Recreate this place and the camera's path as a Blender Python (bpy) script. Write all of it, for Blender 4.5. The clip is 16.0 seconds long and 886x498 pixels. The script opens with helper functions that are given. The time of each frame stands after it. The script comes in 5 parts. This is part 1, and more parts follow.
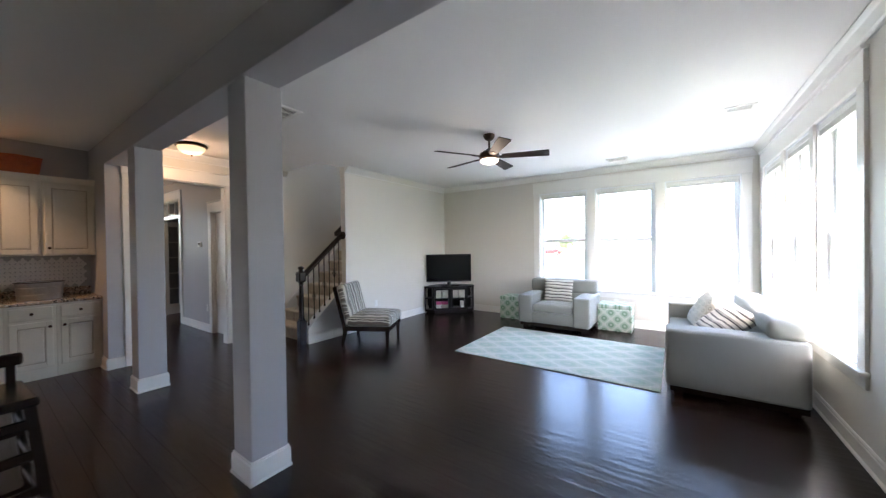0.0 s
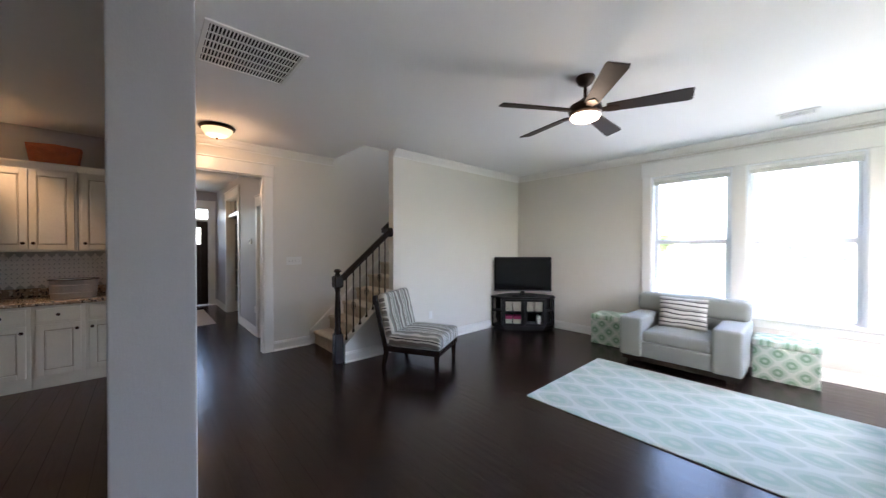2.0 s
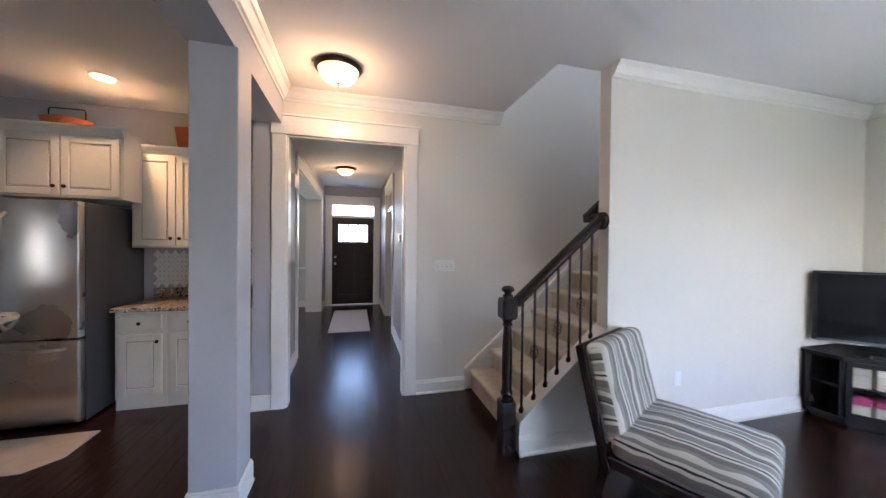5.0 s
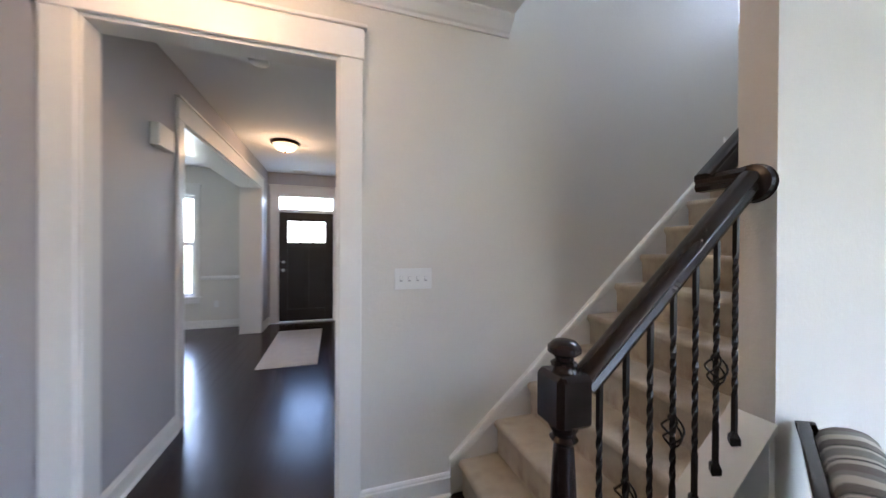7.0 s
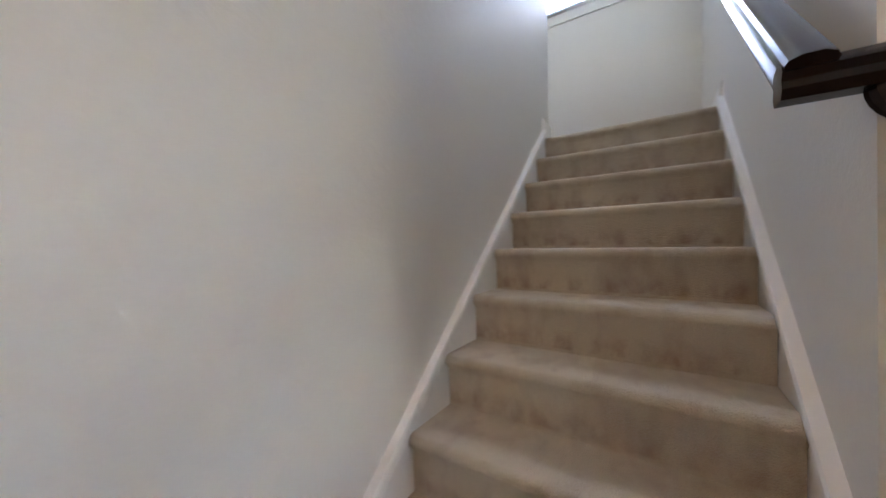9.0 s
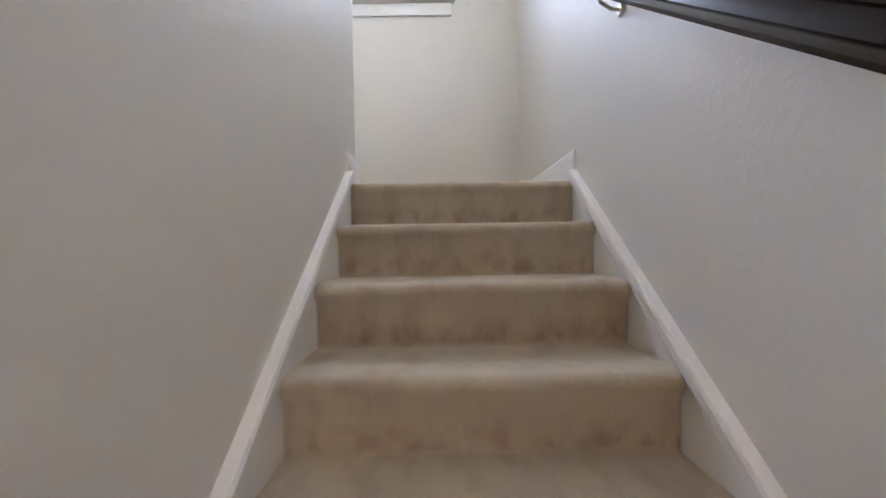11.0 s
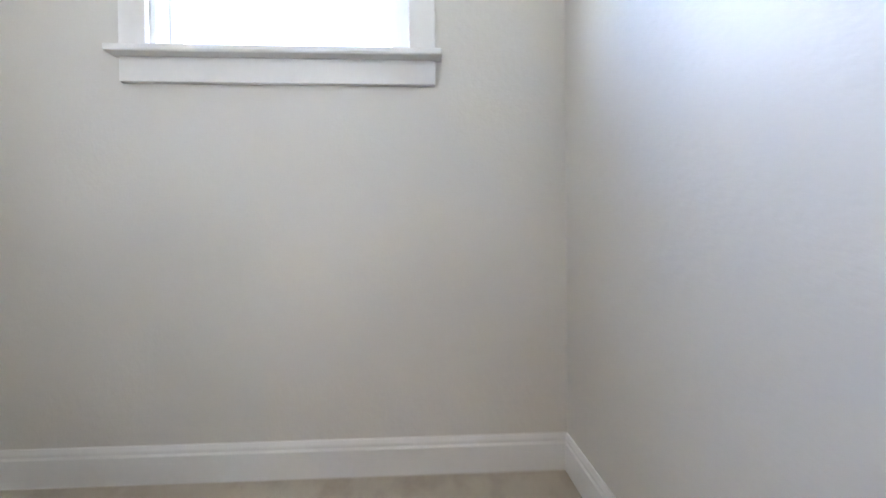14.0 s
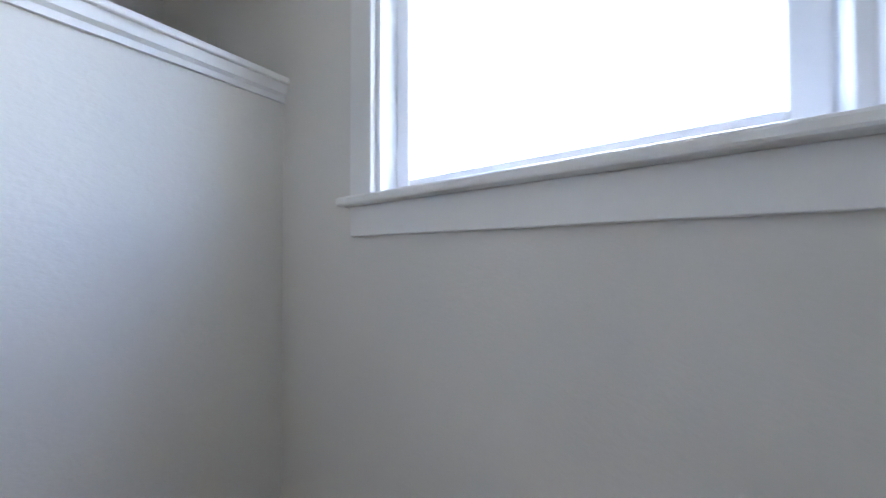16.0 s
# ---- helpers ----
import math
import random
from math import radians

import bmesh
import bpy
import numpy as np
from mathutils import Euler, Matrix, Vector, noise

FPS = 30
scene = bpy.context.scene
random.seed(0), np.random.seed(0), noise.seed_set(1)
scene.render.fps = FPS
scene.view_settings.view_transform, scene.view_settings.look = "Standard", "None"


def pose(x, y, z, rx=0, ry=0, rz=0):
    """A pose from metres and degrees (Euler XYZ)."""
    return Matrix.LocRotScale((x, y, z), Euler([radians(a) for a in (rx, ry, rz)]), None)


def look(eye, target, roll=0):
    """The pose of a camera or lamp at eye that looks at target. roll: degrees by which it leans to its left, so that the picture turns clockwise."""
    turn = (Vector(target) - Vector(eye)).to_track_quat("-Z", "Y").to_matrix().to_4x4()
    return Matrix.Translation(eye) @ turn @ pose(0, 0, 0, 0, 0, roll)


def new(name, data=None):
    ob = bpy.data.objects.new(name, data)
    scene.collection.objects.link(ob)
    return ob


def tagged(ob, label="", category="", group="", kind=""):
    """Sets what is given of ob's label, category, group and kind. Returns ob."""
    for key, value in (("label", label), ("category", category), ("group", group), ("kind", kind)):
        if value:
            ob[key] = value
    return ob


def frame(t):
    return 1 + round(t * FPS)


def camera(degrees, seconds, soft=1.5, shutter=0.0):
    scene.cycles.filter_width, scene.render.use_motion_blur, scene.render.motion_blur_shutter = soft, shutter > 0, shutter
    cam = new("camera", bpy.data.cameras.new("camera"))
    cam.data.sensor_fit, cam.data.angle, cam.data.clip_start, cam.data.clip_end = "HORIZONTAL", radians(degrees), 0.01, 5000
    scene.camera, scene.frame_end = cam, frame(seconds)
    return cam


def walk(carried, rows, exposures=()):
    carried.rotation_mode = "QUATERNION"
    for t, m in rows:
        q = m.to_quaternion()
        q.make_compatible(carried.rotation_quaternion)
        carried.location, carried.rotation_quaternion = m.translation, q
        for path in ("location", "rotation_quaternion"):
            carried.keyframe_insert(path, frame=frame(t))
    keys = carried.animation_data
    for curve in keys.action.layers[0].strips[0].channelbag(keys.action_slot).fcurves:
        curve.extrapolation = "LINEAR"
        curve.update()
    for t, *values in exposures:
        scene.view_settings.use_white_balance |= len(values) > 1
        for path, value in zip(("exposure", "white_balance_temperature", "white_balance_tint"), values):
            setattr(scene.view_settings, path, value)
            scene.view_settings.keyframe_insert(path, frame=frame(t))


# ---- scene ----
cam = camera(106.3, 16.0, soft=1.3, shutter=0.5)
PATH = [
    (0, (1.814, 1.013, 1.428), (3.454, 2.158, 1.411), -0.8),
    (0.5, (2.08, 1.086, 1.39), (3.714, 2.24, 1.386), -0.4),
    (1, (2.353, 1.25, 1.42), (3.936, 2.473, 1.411), -0.2),
    (1.5, (2.635, 1.405, 1.432), (4.095, 2.76, 1.419), -0.2),
    (2, (2.864, 1.645, 1.438), (4.191, 3.121, 1.422), -0.0),
    (2.5, (3.075, 1.891, 1.442), (4.261, 3.494, 1.425), 0.2),
    (3, (3.25, 2.145, 1.442), (4.219, 3.883, 1.432), 0.4),
    (3.5, (3.432, 2.457, 1.442), (4.193, 4.29, 1.422), 0.3),
    (4, (3.506, 2.765, 1.429), (4.149, 4.659, 1.408), 0.5),
    (4.2, (3.506, 2.893, 1.449), (4.124, 4.795, 1.418), 0.6),
    (6.3, (3.911, 4.33, 1.407), (4.306, 6.29, 1.398), 0.5),
    (6.5, (3.947, 4.461, 1.405), (4.383, 6.413, 1.393), 0.4),
    (7, (4.028, 4.789, 1.407), (4.655, 6.688, 1.399), 0.3),
    (7.5, (4.108, 5.113, 1.402), (4.993, 6.907, 1.401), 0.2),
    (8, (4.23, 5.394, 1.399), (5.356, 7.046, 1.389), -0.2),
    (8.2, (4.277, 5.48, 1.39), (5.485, 7.074, 1.39), -0.6),
    (9.0, (4.56, 5.87, 1.385), (6.23, 6.97, 1.37), -0.8),
    (9.7, (4.88, 6.09, 1.48), (6.83, 6.53, 1.45), -1.0),
    (10.3, (5.198, 6.16, 1.619), (7.178, 6.441, 1.609), -0.9),
    (10.5, (5.301, 6.176, 1.702), (7.297, 6.305, 1.687), -1.2),
    (11, (5.506, 6.167, 1.872), (7.506, 6.16, 1.853), -0.9),
    (11.5, (5.726, 6.124, 2.06), (7.716, 5.931, 2.043), -0.9),
    (12, (5.957, 6.159, 2.215), (7.944, 5.926, 2.218), -0.5),
    (12.5, (6.188, 6.164, 2.412), (8.163, 5.846, 2.402), -0.3),
    (13, (6.4, 6.163, 2.599), (8.378, 5.867, 2.609), -0.2),
    (13.4, (6.507, 6.139, 2.783), (8.49, 5.882, 2.755), -0.4),
    (14, (6.763, 6.097, 2.99), (8.761, 6.015, 2.978), -0.5),
    (14.5, (6.972, 6.101, 3.169), (8.962, 6.291, 3.157), -0.4),
    (15, (7.133, 6.096, 3.326), (9.068, 6.603, 3.375), -0.3),
    (15.4, (7.211, 6.228, 3.43), (9.068, 6.968, 3.462), -0.7),
    (16, (7.351, 6.345, 3.529), (8.939, 7.561, 3.563), -0.0),
]

EXPOSURES = [(0, 5.05, 6350, 16), (2.5, 5.05, 6500, 18), (4.2, 5.4, 6200, 19), (6.3, 5.7, 6050, 18), (8.2, 5.95, 5950, 16), (10.3, 6.1, 6600, 20), (11.5, 6.45, 6400, 19), (12.5, 6.55, 6200, 17), (14, 6.15, 6350, 18), (15.4, 5.65, 6050, 19), (16, 5.1, 5950, 19)]
walk(cam, [(t, look(eye, target, roll)) for t, eye, target, roll in PATH], EXPOSURES)

# ---- world, sun ----
world = bpy.data.worlds.new("world")
scene.world = world
world.use_nodes = True
wn = world.node_tree
sky = wn.nodes.new("ShaderNodeTexSky")
sky.sky_type, sky.sun_disc = "NISHITA", False
SUN_EL, SUN_AZ = 47.0, 237.0            # elevation; compass bearing, +y is north
sky.sun_elevation, sky.sun_rotation = radians(SUN_EL), radians(SUN_AZ)
sky.air_density, sky.dust_density = 1.0, 2.5
wn.links.new(sky.outputs[0], wn.nodes["Background"].inputs[0])
wn.nodes["Background"].inputs[1].default_value = 0.105
sun_data = bpy.data.lights.new("sun", "SUN")
sun_data.energy, sun_data.angle, sun_data.color = 0.75, radians(0.5), (1.0, 0.96, 0.9)
sun = new("sun", sun_data)
sun.matrix_world = look((0, 0, 0), (-math.sin(radians(SUN_AZ)) * math.cos(radians(SUN_EL)),
                                    -math.cos(radians(SUN_AZ)) * math.cos(radians(SUN_EL)), -math.sin(radians(SUN_EL))))


def lamp(name, x, y, z, watts, color, radius=0.06):
    data = bpy.data.lights.new(name, "POINT")
    data.energy, data.color, data.shadow_soft_size = watts, color, radius
    ob = new(name, data)
    ob.location = (x, y, z)
    return ob


FAN_TURN = 4.0
window_light = bpy.data.lights.new("landing_window_light", "AREA")
window_light.shape, window_light.size, window_light.size_y = "RECTANGLE", 0.88, 1.44
window_light.energy, window_light.color = 2.1, (0.86, 0.93, 1.0)
new("landing_window_light", window_light).matrix_world = look((8.7, 6.628, 4.62), (7.0, 6.628, 4.3))

dining_light = bpy.data.lights.new("dining_window_light", "AREA")
dining_light.shape, dining_light.size, dining_light.size_y = "RECTANGLE", 0.85, 1.6
dining_light.energy, dining_light.color = 0.5, (0.92, 0.96, 1.0)
new("dining_window_light", dining_light).matrix_world = look((1.325, 11.66, 1.47), (1.325, 10.0, 1.47))
WARM = (1.0, 0.62, 0.33)

# ---- materials ----


def material(name, color, rough=0.5, metal=0.0, var=0.06, scale=3.0, fine=60.0, bump=0.02, spec=0.5, sheen=0.0, tint=None):
    """A surface with variation at two scales and a fine relief."""
    m = bpy.data.materials.new(name)
    m.use_nodes = True
    nt = m.node_tree
    p = nt.nodes["Principled BSDF"]
    p.inputs["Roughness"].default_value, p.inputs["Metallic"].default_value = rough, metal
    p.inputs["Specular IOR Level"].default_value = spec
    p.inputs["Sheen Weight"].default_value = sheen
    geo = nt.nodes.new("ShaderNodeTexCoord")
    big, small = nt.nodes.new("ShaderNodeTexNoise"), nt.nodes.new("ShaderNodeTexNoise")
    big.inputs["Scale"].default_value, small.inputs["Scale"].default_value = scale, fine
    big.inputs["Detail"].default_value, small.inputs["Detail"].default_value = 4, 3
    for n in (big, small):
        nt.links.new(geo.outputs["Object"], n.inputs["Vector"])
    add = nt.nodes.new("ShaderNodeMath")
    add.operation = "ADD"
    nt.links.new(big.outputs[0], add.inputs[0])
    nt.links.new(small.outputs[0], add.inputs[1])
    ramp = nt.nodes.new("ShaderNodeMapRange")
    ramp.inputs["From Min"].default_value, ramp.inputs["From Max"].default_value = 0.6, 1.4
    nt.links.new(add.outputs[0], ramp.inputs["Value"])
    mix = nt.nodes.new("ShaderNodeMix")
    mix.data_type = "RGBA"
    dark = [c * (1 - var) for c in color]
    light = tint or [min(1, c * (1 + var)) for c in color]
    mix.inputs[6].default_value, mix.inputs[7].default_value = (*dark, 1), (*light, 1)
    nt.links.new(ramp.outputs[0], mix.inputs[0])
    nt.links.new(mix.outputs[2], p.inputs["Base Color"])
    rr = nt.nodes.new("ShaderNodeMapRange")
    rr.inputs["To Min"].default_value, rr.inputs["To Max"].default_value = max(0.02, rough * 0.88), min(1, rough * 1.12)
    nt.links.new(big.outputs[0], rr.inputs["Value"])
    nt.links.new(rr.outputs[0], p.inputs["Roughness"])
    if bump:
        b = nt.nodes.new("ShaderNodeBump")
        b.inputs["Strength"].default_value, b.inputs["Distance"].default_value = 1.0, bump * 0.1
        nt.links.new(small.outputs[0], b.inputs["Height"])
        nt.links.new(b.outputs[0], p.inputs["Normal"])
    return m


def glow(name, color, strength):
    m = bpy.data.materials.new(name)
    m.use_nodes = True
    p = m.node_tree.nodes["Principled BSDF"]
    p.inputs["Base Color"].default_value = (0.8, 0.75, 0.65, 1)
    p.inputs["Emission Color"].default_value, p.inputs["Emission Strength"].default_value = (*color, 1), strength
    return m


def clear_glass(name):
    m = bpy.data.materials.new(name)
    m.use_nodes = True
    nt = m.node_tree
    out = nt.nodes["Material Output"]
    t, g, f, mx = (nt.nodes.new(k) for k in ("ShaderNodeBsdfTransparent", "ShaderNodeBsdfGlossy", "ShaderNodeLayerWeight", "ShaderNodeMixShader"))
    g.inputs["Roughness"].default_value = 0.01
    f.inputs["Blend"].default_value = 0.5
    power = nt.nodes.new("ShaderNodeMath")
    power.operation = "POWER"
    power.inputs[1].default_value = 4.0
    gain = nt.nodes.new("ShaderNodeMath")
    gain.operation = "MULTIPLY_ADD"
    gain.inputs[1].default_value, gain.inputs[2].default_value = 0.5, 0.02
    nt.links.new(f.outputs["Facing"], power.inputs[0])
    nt.links.new(power.outputs[0], gain.inputs[0])
    nt.links.new(gain.outputs[0], mx.inputs[0])
    nt.links.new(t.outputs[0], mx.inputs[1])
    nt.links.new(g.outputs[0], mx.inputs[2])
    nt.links.new(mx.outputs[0], out.inputs[0])
    return m


def node_mix(nt, fac, a, b):
    mix = nt.nodes.new("ShaderNodeMix")
    mix.data_type = "RGBA"
    nt.links.new(fac, mix.inputs[0])
    for k, v in ((6, a), (7, b)):
        if isinstance(v, tuple):
            mix.inputs[k].default_value = (*v, 1)
        else:
            nt.links.new(v, mix.inputs[k])
    return mix.outputs[2]


def calc(nt, op, a, b=None):
    n = nt.nodes.new("ShaderNodeMath")
    n.operation = op
    for k, v in enumerate((a, b)):
        if v is None:
            continue
        if isinstance(v, (int, float)):
            n.inputs[k].default_value = v
        else:
            nt.links.new(v, n.inputs[k])
    return n.outputs[0]


def coords(nt, kind="Object"):
    tc, sp = nt.nodes.new("ShaderNodeTexCoord"), nt.nodes.new("ShaderNodeSeparateXYZ")
    nt.links.new(tc.outputs[kind], sp.inputs[0])
    return sp.outputs


def floor_wood():
    """Dark hand-scraped boards, each a little different."""
    m = material("dark_floor_wood", (0.021, 0.0098, 0.0075), rough=0.24, var=0.3, scale=2.0, fine=9.0, bump=0.0, spec=0.36)
    nt = m.node_tree
    p = nt.nodes["Principled BSDF"]
    info = nt.nodes.new("ShaderNodeObjectInfo")
    base = p.inputs["Base Color"].links[0].from_socket
    k = calc(nt, "ADD", calc(nt, "MULTIPLY", info.outputs["Random"], 0.35), 0.82)
    hsv = nt.nodes.new("ShaderNodeHueSaturation")
    nt.links.new(base, hsv.inputs["Color"])
    nt.links.new(k, hsv.inputs["Value"])
    nt.links.new(hsv.outputs[0], p.inputs["Base Color"])
    tc = nt.nodes.new("ShaderNodeTexCoord")
    mp = nt.nodes.new("ShaderNodeMapping")
    mp.inputs["Scale"].default_value = (14, 1.6, 1)
    nt.links.new(tc.outputs["Object"], mp.inputs[0])
    n = nt.nodes.new("ShaderNodeTexNoise")
    n.inputs["Scale"].default_value, n.inputs["Detail"].default_value = 1.6, 4
    nt.links.new(mp.outputs[0], n.inputs["Vector"])
    b = nt.nodes.new("ShaderNodeBump")
    b.inputs["Strength"].default_value, b.inputs["Distance"].default_value = 0.8, 0.003
    nt.links.new(n.outputs[0], b.inputs["Height"])
    nt.links.new(b.outputs[0], p.inputs["Normal"])
    # scraped grain: the finish is glossier on the ridges than in the furrows
    mp2, grain, gloss = (nt.nodes.new(k) for k in ("ShaderNodeMapping", "ShaderNodeTexNoise", "ShaderNodeMapRange"))
    mp2.inputs["Scale"].default_value = (42, 4.5, 1)
    grain.inputs["Scale"].default_value, grain.inputs["Detail"].default_value, grain.inputs["Distortion"].default_value = 1.0, 4, 0.8
    gloss.inputs["From Min"].default_value, gloss.inputs["From Max"].default_value = 0.36, 0.64
    gloss.inputs["To Min"].default_value, gloss.inputs["To Max"].default_value = 0.215, 0.25
    nt.links.new(tc.outputs["Object"], mp2.inputs[0])
    nt.links.new(mp2.outputs[0], grain.inputs["Vector"])
    nt.links.new(grain.outputs[0], gloss.inputs["Value"])
    nt.links.new(gloss.outputs[0], p.inputs["Roughness"])
    return m


def stripes(name, axis, bands, period, wave=0.25, side=0.0):
    """Woven cloth with uneven stripes across one local axis; bands of (end, colour) over one period."""
    m = material(name, (0.5, 0.5, 0.5), rough=0.9, bump=0.03, fine=300, sheen=0.2)
    nt = m.node_tree
    p = nt.nodes["Principled BSDF"]
    tc, wav = nt.nodes.new("ShaderNodeTexCoord"), nt.nodes.new("ShaderNodeTexNoise")
    wav.inputs["Scale"].default_value, wav.inputs["Detail"].default_value = 4.5, 1
    nt.links.new(tc.outputs["Object"], wav.inputs["Vector"])
    shift = calc(nt, "MULTIPLY", calc(nt, "SUBTRACT", wav.outputs[0], 0.5), period * wave)
    c = coords(nt)
    if side:        # past the corner the cloth turns down, and its stripes run on along the side
        turned = calc(nt, "GREATER_THAN", calc(nt, "ABSOLUTE", c[axis]), side)
        shift = calc(nt, "ADD", shift, calc(nt, "MULTIPLY", turned, calc(nt, "MULTIPLY", c[2], 1.1)))
    u = calc(nt, "FRACT", calc(nt, "DIVIDE", calc(nt, "ADD", c[axis], shift), period))
    ramp = nt.nodes.new("ShaderNodeValToRGB")
    ramp.color_ramp.interpolation = "CONSTANT"
    start = 0.0
    for k, (end, col) in enumerate(bands):
        e = ramp.color_ramp.elements[0] if k == 0 else ramp.color_ramp.elements.new(start)
        e.position, e.color = start, (*col, 1)
        start = end
    ramp.color_ramp.elements.remove(ramp.color_ramp.elements[-1]) if len(ramp.color_ramp.elements) > len(bands) else None
    nt.links.new(u, ramp.inputs[0])
    nt.links.new(ramp.outputs[0], p.inputs["Base Color"])
    return m


def ogee(name, ax, ay, px, py, ground, line, spot, bump=0.0):
    """A printed or woven lattice of wavy lines with oval spots."""
    m = material(name, ground, rough=0.92, bump=0.04, fine=220, sheen=0.2)
    nt = m.node_tree
    p = nt.nodes["Principled BSDF"]
    base = p.inputs["Base Color"].links[0].from_socket
    c = coords(nt)
    ca = calc(nt, "COSINE", calc(nt, "MULTIPLY", c[ax], 2 * math.pi / px))
    cb = calc(nt, "COSINE", calc(nt, "MULTIPLY", c[ay], 2 * math.pi / py))
    f = calc(nt, "ABSOLUTE", calc(nt, "ADD", ca, cb))
    lines = calc(nt, "LESS_THAN", f, 0.34)
    spots = calc(nt, "GREATER_THAN", f, 1.25)
    rim = calc(nt, "GREATER_THAN", f, 1.85)
    col = node_mix(nt, lines, base, line)
    col = node_mix(nt, spots, col, spot)
    col = node_mix(nt, rim, col, ground)
    nt.links.new(col, p.inputs["Base Color"])
    return m


def granite():
    m = material("speckled_granite", (0.36, 0.27, 0.2), rough=0.15, var=0.35, scale=18, fine=120, bump=0.0)
    nt = m.node_tree
    p = nt.nodes["Principled BSDF"]
    base = p.inputs["Base Color"].links[0].from_socket
    v = nt.nodes.new("ShaderNodeTexVoronoi")
    v.inputs["Scale"].default_value = 70
    tc = nt.nodes.new("ShaderNodeTexCoord")
    nt.links.new(tc.outputs["Object"], v.inputs["Vector"])
    k = nt.nodes.new("ShaderNodeSeparateColor")
    nt.links.new(v.outputs["Color"], k.inputs[0])
    col = node_mix(nt, calc(nt, "GREATER_THAN", k.outputs[0], 0.82), base, (0.06, 0.05, 0.045))
    col = node_mix(nt, calc(nt, "LESS_THAN", k.outputs[1], 0.15), col, (0.6, 0.52, 0.42))
    nt.links.new(col, p.inputs["Base Color"])
    return m


def carpet():
    """Cut pile with trodden, brushed patches and faint brown soiling."""
    m = material("tan_carpet", (0.545, 0.468, 0.35), rough=0.97, var=0.14, scale=5, fine=240, bump=0.07, sheen=0.25)
    nt = m.node_tree
    p = nt.nodes["Principled BSDF"]
    base = p.inputs["Base Color"].links[0].from_socket
    tc, mp = nt.nodes.new("ShaderNodeTexCoord"), nt.nodes.new("ShaderNodeMapping")
    mp.inputs["Scale"].default_value = (9, 13, 5)
    nt.links.new(tc.outputs["Object"], mp.inputs[0])
    n = nt.nodes.new("ShaderNodeTexNoise")
    n.inputs["Scale"].default_value, n.inputs["Detail"].default_value = 1.0, 5
    nt.links.new(mp.outputs[0], n.inputs["Vector"])
    r = nt.nodes.new("ShaderNodeMapRange")
    r.inputs["From Min"].default_value, r.inputs["From Max"].default_value = 0.47, 0.7
    r.inputs["To Max"].default_value = 0.42
    nt.links.new(n.outputs[0], r.inputs["Value"])
    soiled = node_mix(nt, r.outputs[0], base, (0.31, 0.205, 0.14))
    # reddish brown band low on the risers, patchy along each one
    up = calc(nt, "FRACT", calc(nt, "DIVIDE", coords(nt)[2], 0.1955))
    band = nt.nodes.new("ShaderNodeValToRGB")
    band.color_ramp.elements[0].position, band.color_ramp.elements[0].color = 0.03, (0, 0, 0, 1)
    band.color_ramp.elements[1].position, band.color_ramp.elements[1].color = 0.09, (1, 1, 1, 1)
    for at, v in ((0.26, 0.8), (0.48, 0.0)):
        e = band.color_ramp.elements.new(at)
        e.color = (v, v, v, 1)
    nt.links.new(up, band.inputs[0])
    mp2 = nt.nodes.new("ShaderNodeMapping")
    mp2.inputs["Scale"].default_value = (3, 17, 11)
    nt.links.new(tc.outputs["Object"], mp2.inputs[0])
    riser_noise = nt.nodes.new("ShaderNodeTexNoise")
    riser_noise.inputs["Scale"].default_value, riser_noise.inputs["Detail"].default_value = 1.0, 4
    nt.links.new(mp2.outputs[0], riser_noise.inputs["Vector"])
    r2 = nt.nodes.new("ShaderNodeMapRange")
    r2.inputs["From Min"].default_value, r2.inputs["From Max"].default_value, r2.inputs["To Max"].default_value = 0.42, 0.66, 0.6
    nt.links.new(riser_noise.outputs[0], r2.inputs["Value"])
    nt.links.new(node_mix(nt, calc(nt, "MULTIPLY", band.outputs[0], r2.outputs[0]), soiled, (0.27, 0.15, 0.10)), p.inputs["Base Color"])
    return m


def weave(name, color):
    m = material(name, color, rough=0.75, var=0.3, scale=14, fine=90, bump=0.0)
    nt = m.node_tree
    p = nt.nodes["Principled BSDF"]
    c = coords(nt)
    a = calc(nt, "SINE", calc(nt, "MULTIPLY", calc(nt, "ADD", c[0], c[1]), 210.0))
    b = calc(nt, "SINE", calc(nt, "MULTIPLY", c[2], 330.0))
    h = calc(nt, "MULTIPLY", a, b)
    bp = nt.nodes.new("ShaderNodeBump")
    bp.inputs["Strength"].default_value, bp.inputs["Distance"].default_value = 0.8, 0.004
    nt.links.new(h, bp.inputs["Height"])
    nt.links.new(bp.outputs[0], p.inputs["Normal"])
    return m


def orange_peel(m, depth):
    """Adds the low, rolled stipple of painted drywall to a material's relief."""
    nt = m.node_tree
    p = nt.nodes["Principled BSDF"]
    tc = nt.nodes.new("ShaderNodeTexCoord")
    n = nt.nodes.new("ShaderNodeTexNoise")
    n.inputs["Scale"].default_value, n.inputs["Detail"].default_value, n.inputs["Roughness"].default_value = 38.0, 3.0, 0.6
    nt.links.new(tc.outputs["Object"], n.inputs["Vector"])
    b = nt.nodes.new("ShaderNodeBump")
    b.inputs["Strength"].default_value, b.inputs["Distance"].default_value = 1.0, depth
    nt.links.new(n.outputs[0], b.inputs["Height"])
    nt.links.new(p.inputs["Normal"].links[0].from_socket, b.inputs["Normal"])
    nt.links.new(b.outputs[0], p.inputs["Normal"])
    return m


